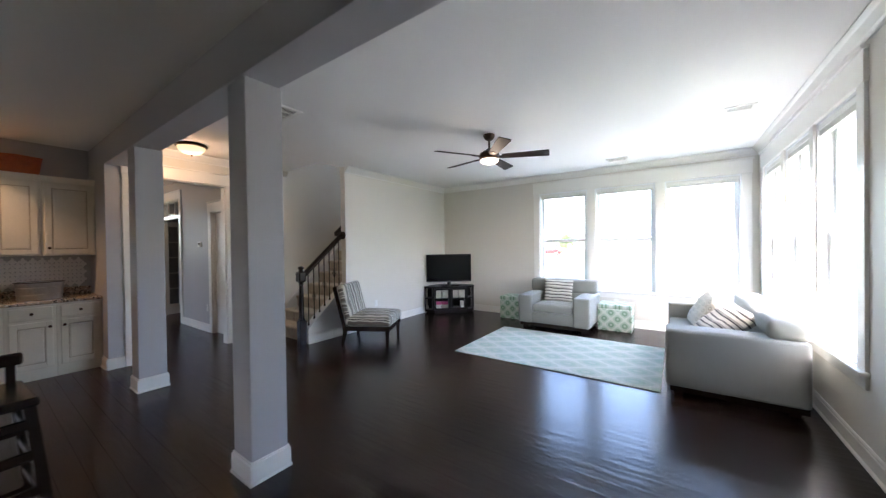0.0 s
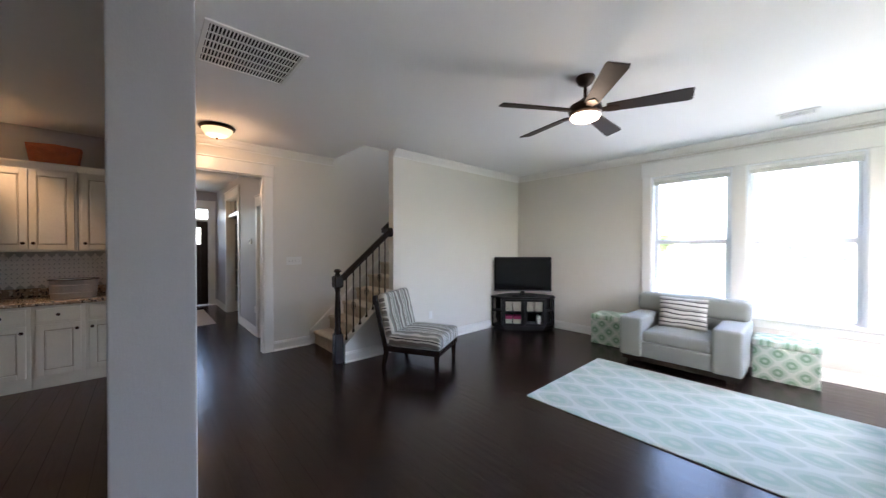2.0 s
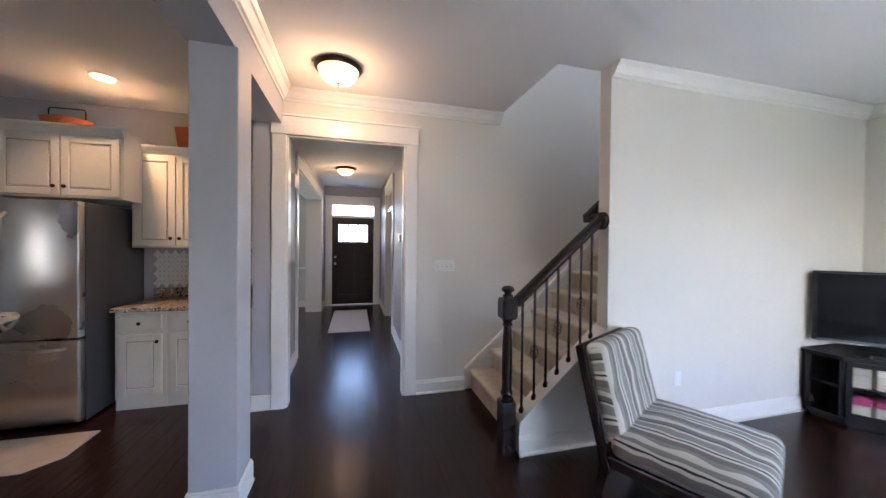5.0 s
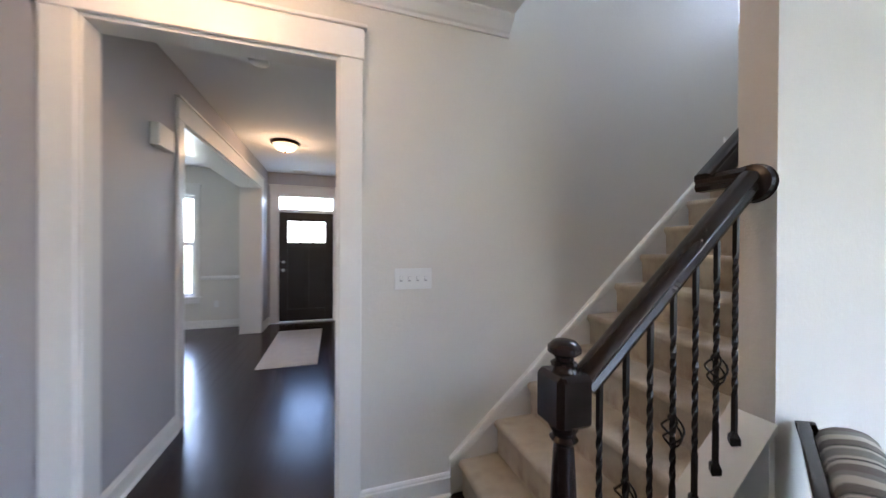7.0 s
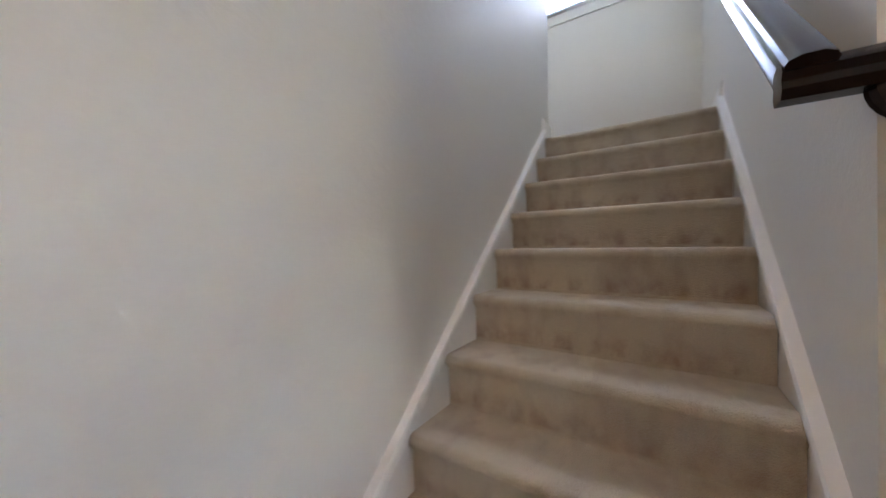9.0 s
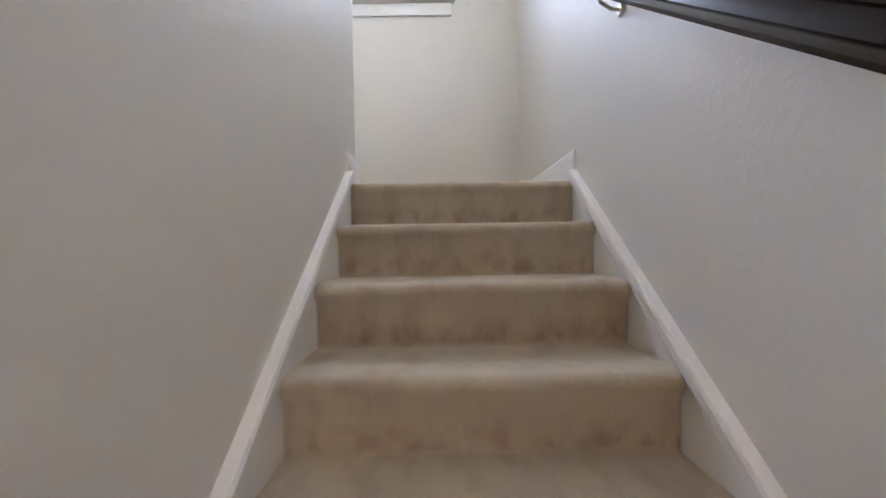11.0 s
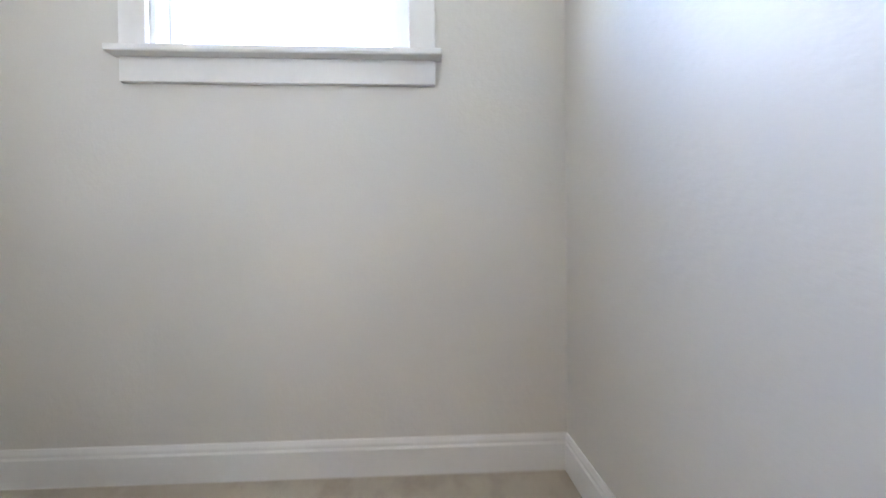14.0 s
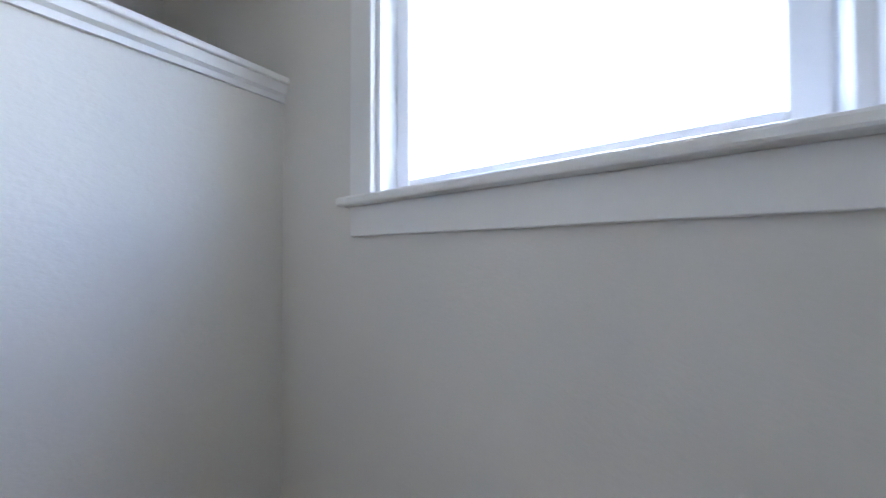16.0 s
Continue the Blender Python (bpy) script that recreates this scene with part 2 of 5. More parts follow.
M_GREIGE = material("greige_wall_paint", (0.70, 0.665, 0.60), rough=0.5, var=0.025, scale=1.2, fine=150, bump=0.005)
M_GREIGE = orange_peel(M_GREIGE, 0.0013)
M_GRAY = material("gray_wall_paint", (0.45, 0.435, 0.445), rough=0.5, var=0.025, scale=1.2, fine=150, bump=0.005)
M_GRAY = orange_peel(M_GRAY, 0.0008)
M_CEIL = material("ceiling_paint", (0.84, 0.835, 0.82), rough=0.85, var=0.02, scale=1.0, fine=160, bump=0.012)
M_TRIM = material("white_trim_paint", (0.8, 0.78, 0.74), rough=0.3, var=0.02, scale=3, fine=40, bump=0.004)
M_SASH = material("white_vinyl_sash", (0.82, 0.83, 0.84), rough=0.35, var=0.02, bump=0.0)
M_FLOOR = floor_wood()
M_CARPET = carpet()
M_ESPRESSO = material("espresso_wood", (0.017, 0.010, 0.008), rough=0.25, var=0.08, scale=4, fine=30, bump=0.0, spec=0.36)
M_BLADE = material("matte_walnut_blade", (0.026, 0.017, 0.014), rough=0.6, var=0.25, scale=4, fine=40, bump=0.004, spec=0.25)
M_IRON = material("dark_iron", (0.02, 0.017, 0.016), rough=0.4, metal=0.6, var=0.2, bump=0.01)
M_BRONZE = material("oiled_bronze", (0.05, 0.03, 0.022), rough=0.35, metal=0.8, var=0.25, bump=0.004)
M_NICKEL = material("brushed_nickel", (0.62, 0.6, 0.57), rough=0.3, metal=1.0, var=0.08, bump=0.0)
M_STEEL = material("stainless_steel", (0.6, 0.585, 0.57), rough=0.28, metal=1.0, var=0.06, scale=2, fine=200, bump=0.002)
M_FRIDGE_SIDE = material("gray_enamel", (0.075, 0.077, 0.08), rough=0.45, var=0.06, bump=0.01)
M_CREAM = material("cream_cabinet_paint", (0.7, 0.65, 0.56), rough=0.4, var=0.05, scale=5, fine=50, bump=0.004)
M_GLAZE = material("brown_glaze_line", (0.48, 0.41, 0.32), rough=0.5, var=0.15)
M_GRANITE = granite()
M_TILE = material("pale_tile", (0.78, 0.76, 0.72), rough=0.18, var=0.05, scale=9, fine=60, bump=0.0)
M_GROUT = material("gray_grout", (0.42, 0.41, 0.39), rough=0.9, var=0.08)
M_BASKET = weave("red_brown_wicker", (0.42, 0.1, 0.035))
M_ZINC = material("galvanized_metal", (0.40, 0.425, 0.45), rough=0.4, metal=0.6, var=0.2, scale=22, fine=90, bump=0.004)
M_SOFA = material("pale_gray_upholstery", (0.25, 0.255, 0.225), rough=0.93, var=0.06, scale=5, fine=320, bump=0.05, sheen=0.3)
M_BLACKWOOD = material("black_painted_wood", (0.012, 0.011, 0.011), rough=0.38, var=0.2, scale=8, fine=60, bump=0.004, spec=0.22)
M_SCREEN = material("black_screen", (0.006, 0.006, 0.007), rough=0.08, var=0.05, bump=0.0)
M_PLASTIC = material("white_plastic", (0.78, 0.77, 0.74), rough=0.35, var=0.02, bump=0.0)
M_SHADE = material("white_cellular_shade", (0.72, 0.71, 0.67), rough=0.85, var=0.04, bump=0.01)
M_GLASS = clear_glass("window_glass")
M_BULB = glow("lit_frosted_glass", (1.0, 0.66, 0.32), 0.04)
M_FANBULB = glow("lit_fan_glass", (1.0, 0.82, 0.6), 0.16)
M_CAN = glow("lit_recessed_lens", (1.0, 0.72, 0.42), 0.2)
M_DOOR = material("dark_stained_door", (0.022, 0.014, 0.011), rough=0.35, var=0.25, scale=4, fine=30, bump=0.006)
M_MAT = material("beige_woven_mat", (0.46, 0.4, 0.33), rough=0.95, var=0.1, scale=10, fine=200, bump=0.05)
# near-black colour standing in for the shade inside the vents
M_DARKGAP = material("vent_gap_shade", (0.006, 0.006, 0.006), rough=0.7, var=0.1)
M_BIN = material("canvas_bin", (0.55, 0.5, 0.42), rough=0.9, var=0.1, scale=20, fine=200, bump=0.03)
M_PINK = material("magenta_cloth", (0.45, 0.05, 0.16), rough=0.9, var=0.1, scale=20, fine=200, bump=0.03)
M_BOX = ogee("green_print_cloth", 1, 2, 0.2, 0.2, (0.43, 0.54, 0.43), (0.60, 0.66, 0.57), (0.22, 0.36, 0.24))
M_BOXTOP = ogee("green_print_lid", 0, 1, 0.2, 0.2, (0.43, 0.54, 0.43), (0.60, 0.66, 0.57), (0.22, 0.36, 0.24))
M_RUG = ogee("pale_green_rug", 0, 1, 0.33, 0.47, (0.46, 0.53, 0.46), (0.57, 0.61, 0.55), (0.36, 0.48, 0.40))
CREAMY, TAUPE, CHAR, SAGE = (0.56, 0.53, 0.46), (0.15, 0.13, 0.11), (0.04, 0.036, 0.035), (0.22, 0.22, 0.19)
M_STRIPE = stripes("striped_chair_cloth", 0, [(0.16, TAUPE), (0.24, CREAMY), (0.29, CHAR), (0.36, CREAMY), (0.56, SAGE), (0.62, CREAMY), (0.66, CHAR), (0.78, TAUPE), (0.9, CREAMY), (1, SAGE)], 0.27, wave=0.35, side=0.318)
M_PILLOW = stripes("striped_pillow_cloth", 2, [(0.3, CREAMY), (0.42, CHAR), (0.6, (0.3, 0.28, 0.25)), (0.85, CREAMY), (1, (0.09, 0.08, 0.075))], 0.11, wave=0.45)
M_PATTERN = ogee("printed_pillow_cloth", 0, 2, 0.12, 0.12, (0.6, 0.57, 0.48), (0.45, 0.42, 0.33), (0.35, 0.35, 0.27))

# ---- building helpers ----


def box(bm, x0, x1, y0, y1, z0, z1, bevel=0.0, segs=2):
    vs = [bm.verts.new((x, y, z)) for x in (x0, x1) for y in (y0, y1) for z in (z0, z1)]
    fs = [bm.faces.new([vs[i] for i in f]) for f in ((0, 1, 3, 2), (4, 6, 7, 5), (0, 4, 5, 1), (2, 3, 7, 6), (0, 2, 6, 4), (1, 5, 7, 3))]
    if bevel:
        edges = list({e for f in fs for e in f.edges})
        bmesh.ops.bevel(bm, geom=edges, offset=bevel, segments=segs, affect="EDGES", profile=0.5)
    return vs


def prism(bm, pts, lo, hi, axis="z"):
    """A closed polygon pushed along an axis. For y the polygon lies in x, z; for x in y, z."""
    def at(p, d):
        return {"z": (p[0], p[1], d), "y": (p[0], d, p[1]), "x": (d, p[0], p[1])}[axis]
    a, b = [bm.verts.new(at(p, lo)) for p in pts], [bm.verts.new(at(p, hi)) for p in pts]
    n = len(pts)
    bm.faces.new(a), bm.faces.new(b[::-1])
    for i in range(n):
        bm.faces.new((a[i], b[i], b[(i + 1) % n], a[(i + 1) % n]))


def lathe(bm, profile, cx, cy, segs=20, z=0.0, axis="z"):
    """Turns (radius, height) rows round an axis through cx, cy."""
    def at(r, h, a):
        u, v = r * math.cos(a), r * math.sin(a)
        return {"z": (cx + u, cy + v, z + h), "y": (cx + u, z + h, cy + v), "x": (z + h, cx + u, cy + v)}[axis]
    rings = [[bm.verts.new(at(max(r, 1e-4), h, 2 * math.pi * i / segs)) for i in range(segs)] for r, h in profile]
    for a, b in zip(rings, rings[1:]):
        for i in range(segs):
            bm.faces.new((a[i], a[(i + 1) % segs], b[(i + 1) % segs], b[i]))
    bm.faces.new(rings[0][::-1]), bm.faces.new(rings[-1])


def sweep(bm, pts, section, up=(0, 0, 1)):
    """A closed section of (side, up) offsets carried along a line of points."""
    pts = [Vector(p) for p in pts]
    rings = []
    for i, p in enumerate(pts):
        d = (pts[min(i + 1, len(pts) - 1)] - pts[max(i - 1, 0)]).normalized()
        side = d.cross(Vector(up)).normalized()
        top = side.cross(d)
        rings.append([bm.verts.new(p + side * s + top * t) for s, t in section])
    n = len(section)
    for a, b in zip(rings, rings[1:]):
        for i in range(n):
            bm.faces.new((a[i], b[i], b[(i + 1) % n], a[(i + 1) % n]))
    bm.faces.new(rings[0]), bm.faces.new(rings[-1][::-1])


def ring(r, n=8):
    return [(r * math.cos(2 * math.pi * i / n), r * math.sin(2 * math.pi * i / n)) for i in range(n)]


def finish(bm, name, mat, smooth=False):
    bmesh.ops.recalc_face_normals(bm, faces=bm.faces)
    me = bpy.data.meshes.new(name)
    bm.to_mesh(me)
    bm.free()
    me.materials.append(mat)
    if smooth:
        for poly in me.polygons:
            poly.use_smooth = True
        me.set_sharp_from_angle(angle=radians(40))
    return me


def part(name, bm, mat, parent, label="", smooth=False, at=None):
    ob = new(name, finish(bm, name, mat, smooth))
    ob.parent = parent
    if at is not None:
        ob.matrix_basis = at
    return tagged(ob, label) if label else ob


def solid(name, bm, mat, label, category, kind="", group="", smooth=False):
    """A thing, or a piece of the setting, that is one mesh in world places."""
    return tagged(new(name, finish(bm, name, mat, smooth)), label, category, group, kind)


def thing(name, m, label, category, group="", kind=""):
    ob = new(name)
    ob.empty_display_size = 0.1
    ob.matrix_basis = m
    return tagged(ob, label, category, group, kind)


def B(*args, **kw):
    bm = bmesh.new()
    box(bm, *args, **kw)
    return bm

# ---- the plan ----
XE, YS, YN, YH, CE = 8.27, 0.02, 5.47, 6.57, 2.765     # living room: east, south, north faces, hall wall, ceiling
XL, YF, ZL, TOP = 8.0, 11.5, 2.15, 5.5                 # landing's east face, front wall, landing height, stairwell ceiling
RISE, RUN, X1 = 0.1955, 0.2235, 4.71
BX0, BX1, SOFFIT = 2.76, 2.985, 2.465                  # the beam


def wall(name, boxes, mat, label):
    bm = bmesh.new()
    for b in boxes:
        box(bm, *b)
    return solid(name, bm, mat, label, "wall", "structure")


def run(bm, p0, p1, out, z, profile):
    """Trim of a (out, up) profile along a wall's foot or head from p0 to p1; out: the way into the room."""
    a, b, o = Vector((*p0, z)), Vector((*p1, z)), Vector((*out, 0))
    ra, rb = ([bm.verts.new(p + o * u + Vector((0, 0, v))) for u, v in profile] for p in (a, b))
    n = len(profile)
    bm.faces.new(ra), bm.faces.new(rb[::-1])
    for i in range(n):
        bm.faces.new((ra[i], rb[i], rb[(i + 1) % n], ra[(i + 1) % n]))


BASE = [(0.0, 0.0), (0.028, 0.0), (0.028, 0.012), (0.016, 0.022), (0.016, 0.105), (0.011, 0.112), (0.011, 0.122), (0.005, 0.133), (0.0, 0.133)]
LBASE = [(0.0, 0.0), (0.015, 0.0), (0.015, 0.1), (0.011, 0.106), (0.011, 0.118), (0.005, 0.133), (0.0, 0.133)]
CROWN = [(0.0, -0.1), (0.012, -0.1), (0.016, -0.085), (0.03, -0.078), (0.06, -0.035), (0.07, -0.028), (0.085, -0.012), (0.085, -0.003), (0.0, -0.003)]


def trim(name, runs, profile, z, label, mat=None):
    bm = bmesh.new()
    for p0, p1, out in runs:
        run(bm, p0, p1, out, z, profile)
    return solid(name, bm, mat or M_TRIM, label, "trim", "structure")


EW0, EW1, SW0, SW1, WZ0, WZ1 = 0.17, 3.21, 5.13, 7.93, 0.60, 2.42
wall("wall_east", [(XE, XE + 0.15, EW1, YN, 0, CE), (XE, XE + 0.15, YS, EW0, 0, CE), (XE, XE + 0.15, EW0, EW1, 0, WZ0), (XE, XE + 0.15, EW0, EW1, WZ1, CE)],
     M_GREIGE, "greige painted wall round three tall windows")
wall("wall_south", [(-1.2, SW0, YS - 0.15, YS, 0, CE), (SW1, XE + 0.15, YS - 0.15, YS, 0, CE), (SW0, SW1, YS - 0.15, YS, 0, WZ0), (SW0, SW1, YS - 0.15, YS, WZ1, CE)],
     M_GREIGE, "greige painted wall round a row of windows behind the sofa")
wall("wall_stair_south", [(5.39, XE + 0.15, YN, 5.58, 0, TOP)], M_GREIGE, "greige painted wall between living room and stairs")
wall("wall_hall_side", [(2.9, 3.02, YH, 6.69, 0, CE), (4.055, 5.02, YH, 6.69, 0, CE), (3.02, 4.055, YH, 6.69, 2.375, CE), (5.02, 7.08, YH, 6.69, 0, TOP)],
     M_GREIGE, "greige painted wall with a cased opening to the hall")
wall("wall_hall_west", [(BX0, 2.9, YH, 7.90, 0, CE), (2.6, 2.9, 10.87, YF, 0, CE), (2.6, 2.9, 7.90, 10.87, 2.37, CE)], M_GRAY, "gray painted wall with a wide opening to the dining room")
wall("wall_hall_east", [(4.2, 4.32, 7.47, 8.95, 0, CE), (4.2, 4.32, 10.15, YF, 0, CE), (4.2, 4.32, 8.95, 10.15, 2.42, CE), (4.2, 4.32, 6.69, 6.75, 0, CE), (4.2, 4.32, 6.75, 7.47, 2.06, CE)],
     M_GRAY, "gray painted hall wall with doorways")
wall("wall_front", [(2.6, 3.05, YF, YF + 0.15, 0, CE), (4.05, 8.12, YF, YF + 0.15, 0, CE), (3.05, 4.05, YF, YF + 0.15, 2.37, CE)], M_GRAY, "gray painted front wall of the house")
wall("wall_dining_front", [(-0.6, 0.86, YF, YF + 0.15, 0, CE), (1.79, 2.6, YF, YF + 0.15, 0, CE), (0.86, 1.79, YF, YF + 0.15, 0, 0.53), (0.86, 1.79, YF, YF + 0.15, 2.3, CE)],
     M_GREIGE, "beige painted dining room wall round a window")
wall("wall_kitchen", [(-1.2, BX0, 7.45, 7.57, 0, CE), (-1.35, -1.2, YS - 0.15, 2.75, 0, CE), (-1.35, -1.2, 3.2, 7.57, 0, CE), (-1.35, -1.2, 2.75, 3.2, 0, 0.3), (-1.35, -1.2, 2.75, 3.2, 2.2, CE)], M_GRAY, "gray painted kitchen walls")
wall("wall_dining", [(-0.75, -0.6, 7.57, YF + 0.15, 0, CE), (-0.6, BX0, 7.57, 7.6, 0, CE)], M_GREIGE, "beige painted dining room walls")
wall("wall_study", [(4.32, 7.9, 8.3, 8.42, 0, CE), (6.9, 7.02, 8.42, YF, 0, CE)], M_GREIGE, "beige painted study walls")
wall("wall_closet", [(5.02, 5.14, 6.69, 8.3, 0, CE)], M_GRAY, "plain closet wall")
wall("wall_landing", [(XL, XL + 0.12, 5.58, 6.165, 0, TOP), (XL, XL + 0.12, 7.09, 9.4, 0, TOP), (XL, XL + 0.12, 6.165, 7.09, 0, 3.68), (XL, XL + 0.12, 6.165, 7.09, 5.2, TOP)],
     M_GREIGE, "greige painted landing wall round a window")
wall("wall_upper", [(4.9, 5.39, YN, 5.58, CE + 0.3, TOP), (4.9, 5.02, 5.58, 9.4, CE + 0.31, TOP), (4.9, XL + 0.12, 9.4, 9.52, CE + 0.31, TOP)], M_GREIGE, "greige painted upper hall walls")
wall("wall_guard", [(4.9, XL, 7.63, 7.75, 1.95, 4.165)], M_GREIGE, "greige painted half wall beside the upper flight")

for name, boxes, label in (
        ("ceiling_living", [(BX1, 5.02, YS, YH, CE, CE + 0.3), (5.02, XE, YS, YN, CE, CE + 0.3), (5.02, 5.39, YN, 5.58, CE, CE + 0.3)], "smooth white painted ceiling"),
        ("ceiling_kitchen", [(-1.2, BX0, YS, 7.45, CE, CE + 0.3)], "white painted kitchen ceiling"),
        ("ceiling_hall", [(2.9, 4.2, 6.69, YF, CE, CE + 0.3), (-0.6, 2.6, 7.6, YF, CE, CE + 0.3), (4.32, 8.0, 7.75, YF, CE, CE + 0.3), (4.32, 5.02, 6.69, 7.75, CE, CE + 0.3)], "white painted hall ceiling"),
        ("ceiling_stairwell", [(4.9, XE + 0.15, YN, 9.52, TOP, TOP + 0.15)], "white painted ceiling high over the stairs")):
    bm = bmesh.new()
    for b in boxes:
        box(bm, *b)
    solid(name, bm, M_CEIL, label, "ceiling", "structure")

bm = B(BX0, BX1, YS, YH, SOFFIT, CE + 0.3)
solid("beam", bm, M_GRAY, "gray painted boxed beam over the columns", "beam", "structure")


def column(y):
    t = thing("column", pose(2.888, y, 0), "square gray painted column with a white base", "column", "columns", "structure")
    part("shaft", B(-0.114, 0.114, -0.114, 0.114, 0.0, SOFFIT, bevel=0.006), M_GRAY, t)
    bm = bmesh.new()
    box(bm, -0.134, 0.134, -0.134, 0.134, 0, 0.018, bevel=0.004)
    box(bm, -0.128, 0.128, -0.128, 0.128, 0.018, 0.125, bevel=0.003)
    box(bm, -0.122, 0.122, -0.122, 0.122, 0.125, 0.14, bevel=0.004)
    part("base", bm, M_TRIM, t, "white painted base")
    return t


column(3.223), column(5.52)
bm = bmesh.new()
box(bm, BX0 - 0.014, 2.905, YH - 0.016, YH, 0, 0.133, bevel=0.003)
solid("trim_stub_base", bm, M_TRIM, "white base at the wall's end", "trim", "structure")

N_, S_, E_, W_ = (0, 1), (0, -1), (1, 0), (-1, 0)
trim("baseboard", [((XE, YS), (XE, YN), W_), ((4.17, YH), (4.66, YH), S_), ((5.39, YN), (XE, YN), S_), ((-1.2, YS), (XE, YS), N_),
                   ((2.9, 6.69), (2.9, 7.788), E_), ((4.2, 7.57), (4.2, 8.84), W_), ((4.2, 10.26), (4.2, YF), W_), ((2.9, 10.98), (2.9, YF), E_),
                   ((2.9, YF), (3.04, YF), S_), ((4.06, YF), (4.2, YF), S_), ((-0.6, YF), (2.6, YF), S_), ((BX0, 6.6), (BX0, 6.83), W_)],
     BASE, 0.0, "white painted baseboards with a shoe moulding")
trim("crown_moulding", [((BX1, YH), (5.02, YH), S_), ((BX1, YS), (BX1, YH), E_), ((5.39, YN), (XE, YN), S_), ((XE, YS), (XE, YN), W_), ((BX1, YS), (XE, YS), N_)],
     CROWN, CE, "white painted crown moulding")
trim("baseboard_landing", [((XL, 5.58), (XL, 7.63), W_), ((6.95, 5.58), (XL, 5.58), N_), ((6.92, YH), (7.095, YH), S_)], LBASE, ZL, "white painted baseboards on the landing")
trim("chair_rail", [((-0.6, YF), (0.78, YF), S_), ((1.87, YF), (2.6, YF), S_)], [(0, 0), (0.012, 0.01), (0.025, 0.03), (0.012, 0.06), (0, 0.07)], 0.83, "white chair rail in the dining room")
bm = bmesh.new()
box(bm, 4.9, XL, 7.585, 7.795, 4.185, 4.21, bevel=0.006)
run(bm, (4.9, 7.63), (XL, 7.63), S_, 4.12, [(0, 0), (0.012, 0.0), (0.014, 0.02), (0.026, 0.03), (0.03, 0.065), (0, 0.065)])
solid("trim_guard_cap", bm, M_TRIM, "white moulded cap on the half wall", "trim", "structure")


def casing(name, m, w, z1, label, cap=True, foot=0.0):
    """Flat white casing round an opening from x 0 to w, standing off a wall at y 0 towards -y."""
    t = thing(name, m, label, "door casing", kind="structure")
    c = 0.112
    part("side_casing", B(-c, 0, -0.02, 0, foot, z1, bevel=0.003), M_TRIM, t)
    part("side_casing", B(w, w + c, -0.02, 0, foot, z1, bevel=0.003), M_TRIM, t)
    part("header", B(-c - 0.008, w + c + 0.008, -0.026, 0, z1, z1 + 0.155, bevel=0.003), M_TRIM, t)
    if cap:
        part("cap", B(-c - 0.022, w + c + 0.022, -0.04, 0, z1 + 0.155, z1 + 0.173, bevel=0.004), M_TRIM, t)
    return t


def jamb(t, w, z1, d):
    part("jamb", B(0.0, 0.016, 0, d, 0, z1 - 0.016), M_TRIM, t)
    part("jamb", B(w - 0.016, w, 0, d, 0, z1 - 0.016), M_TRIM, t)
    part("head_jamb", B(0, w, 0, d, z1 - 0.016, z1), M_TRIM, t)


t = casing("door_casing_hall", pose(3.02, YH, 0), 1.035, 2.375, "wide white casing round the opening to the hall")
jamb(t, 1.035, 2.375, 0.12)
t = casing("door_casing_dining", pose(2.9, 7.90, 0, 0, 0, 90), 2.97, 2.37, "white casing round the dining room opening", foot=0.0)
jamb(t, 2.97, 2.37, 0.3)
t = casing("door_casing_closet", pose(4.2, 7.47, 0, 0, 0, -90), 0.72, 2.06, "white casing round a hall door")
jamb(t, 0.72, 2.06, 0.12)
t = casing("door_casing_study", pose(4.2, 10.15, 0, 0, 0, -90), 1.2, 2.42, "white casing round glazed doors with a transom")
jamb(t, 1.2, 2.42, 0.12)
part("transom_bar", B(0.016, 1.184, 0.02, 0.09, 2.06, 2.12), M_TRIM, t)
for x in (0.4, 0.8):
    part("transom_muntin", B(x - 0.01, x + 0.01, 0.04, 0.07, 2.12, 2.404), M_TRIM, t)
pane = part("pane", B(0.016, 1.184, 0.052, 0.056, 2.12, 2.404), M_GLASS, t)
pane.visible_shadow = False

# ---- windows ----


def sash(t, x0, x1, y, z0, z1, muntins=()):
    b = 0.05
    s = part("sash", B(x0, x0 + b, y, y + 0.035, z0, z1), M_SASH, t)
    me = s.data
    bm = bmesh.new()
    box(bm, x0, x0 + b, y, y + 0.035, z0, z1, bevel=0.004)
    box(bm, x1 - b, x1, y, y + 0.035, z0, z1, bevel=0.004)
    box(bm, x0 + b, x1 - b, y, y + 0.035, z0, z0 + b, bevel=0.004)
    box(bm, x0 + b, x1 - b, y, y + 0.035, z1 - b, z1, bevel=0.004)
    for x in muntins:
        box(bm, x - 0.009, x + 0.009, y + 0.01, y + 0.025, z0 + b, z1 - b)
        box(bm, x0 + b, x1 - b, y + 0.0105, y + 0.0245, (z0 + z1) / 2 - 0.009, (z0 + z1) / 2 + 0.009)
    bmesh.ops.recalc_face_normals(bm, faces=bm.faces)
    bm.to_mesh(me)
    bm.free()
    g = part("pane", B(x0 + b, x1 - b, y + 0.016, y + 0.02, z0 + b, z1 - b), M_GLASS, s)
    g.visible_shadow = False


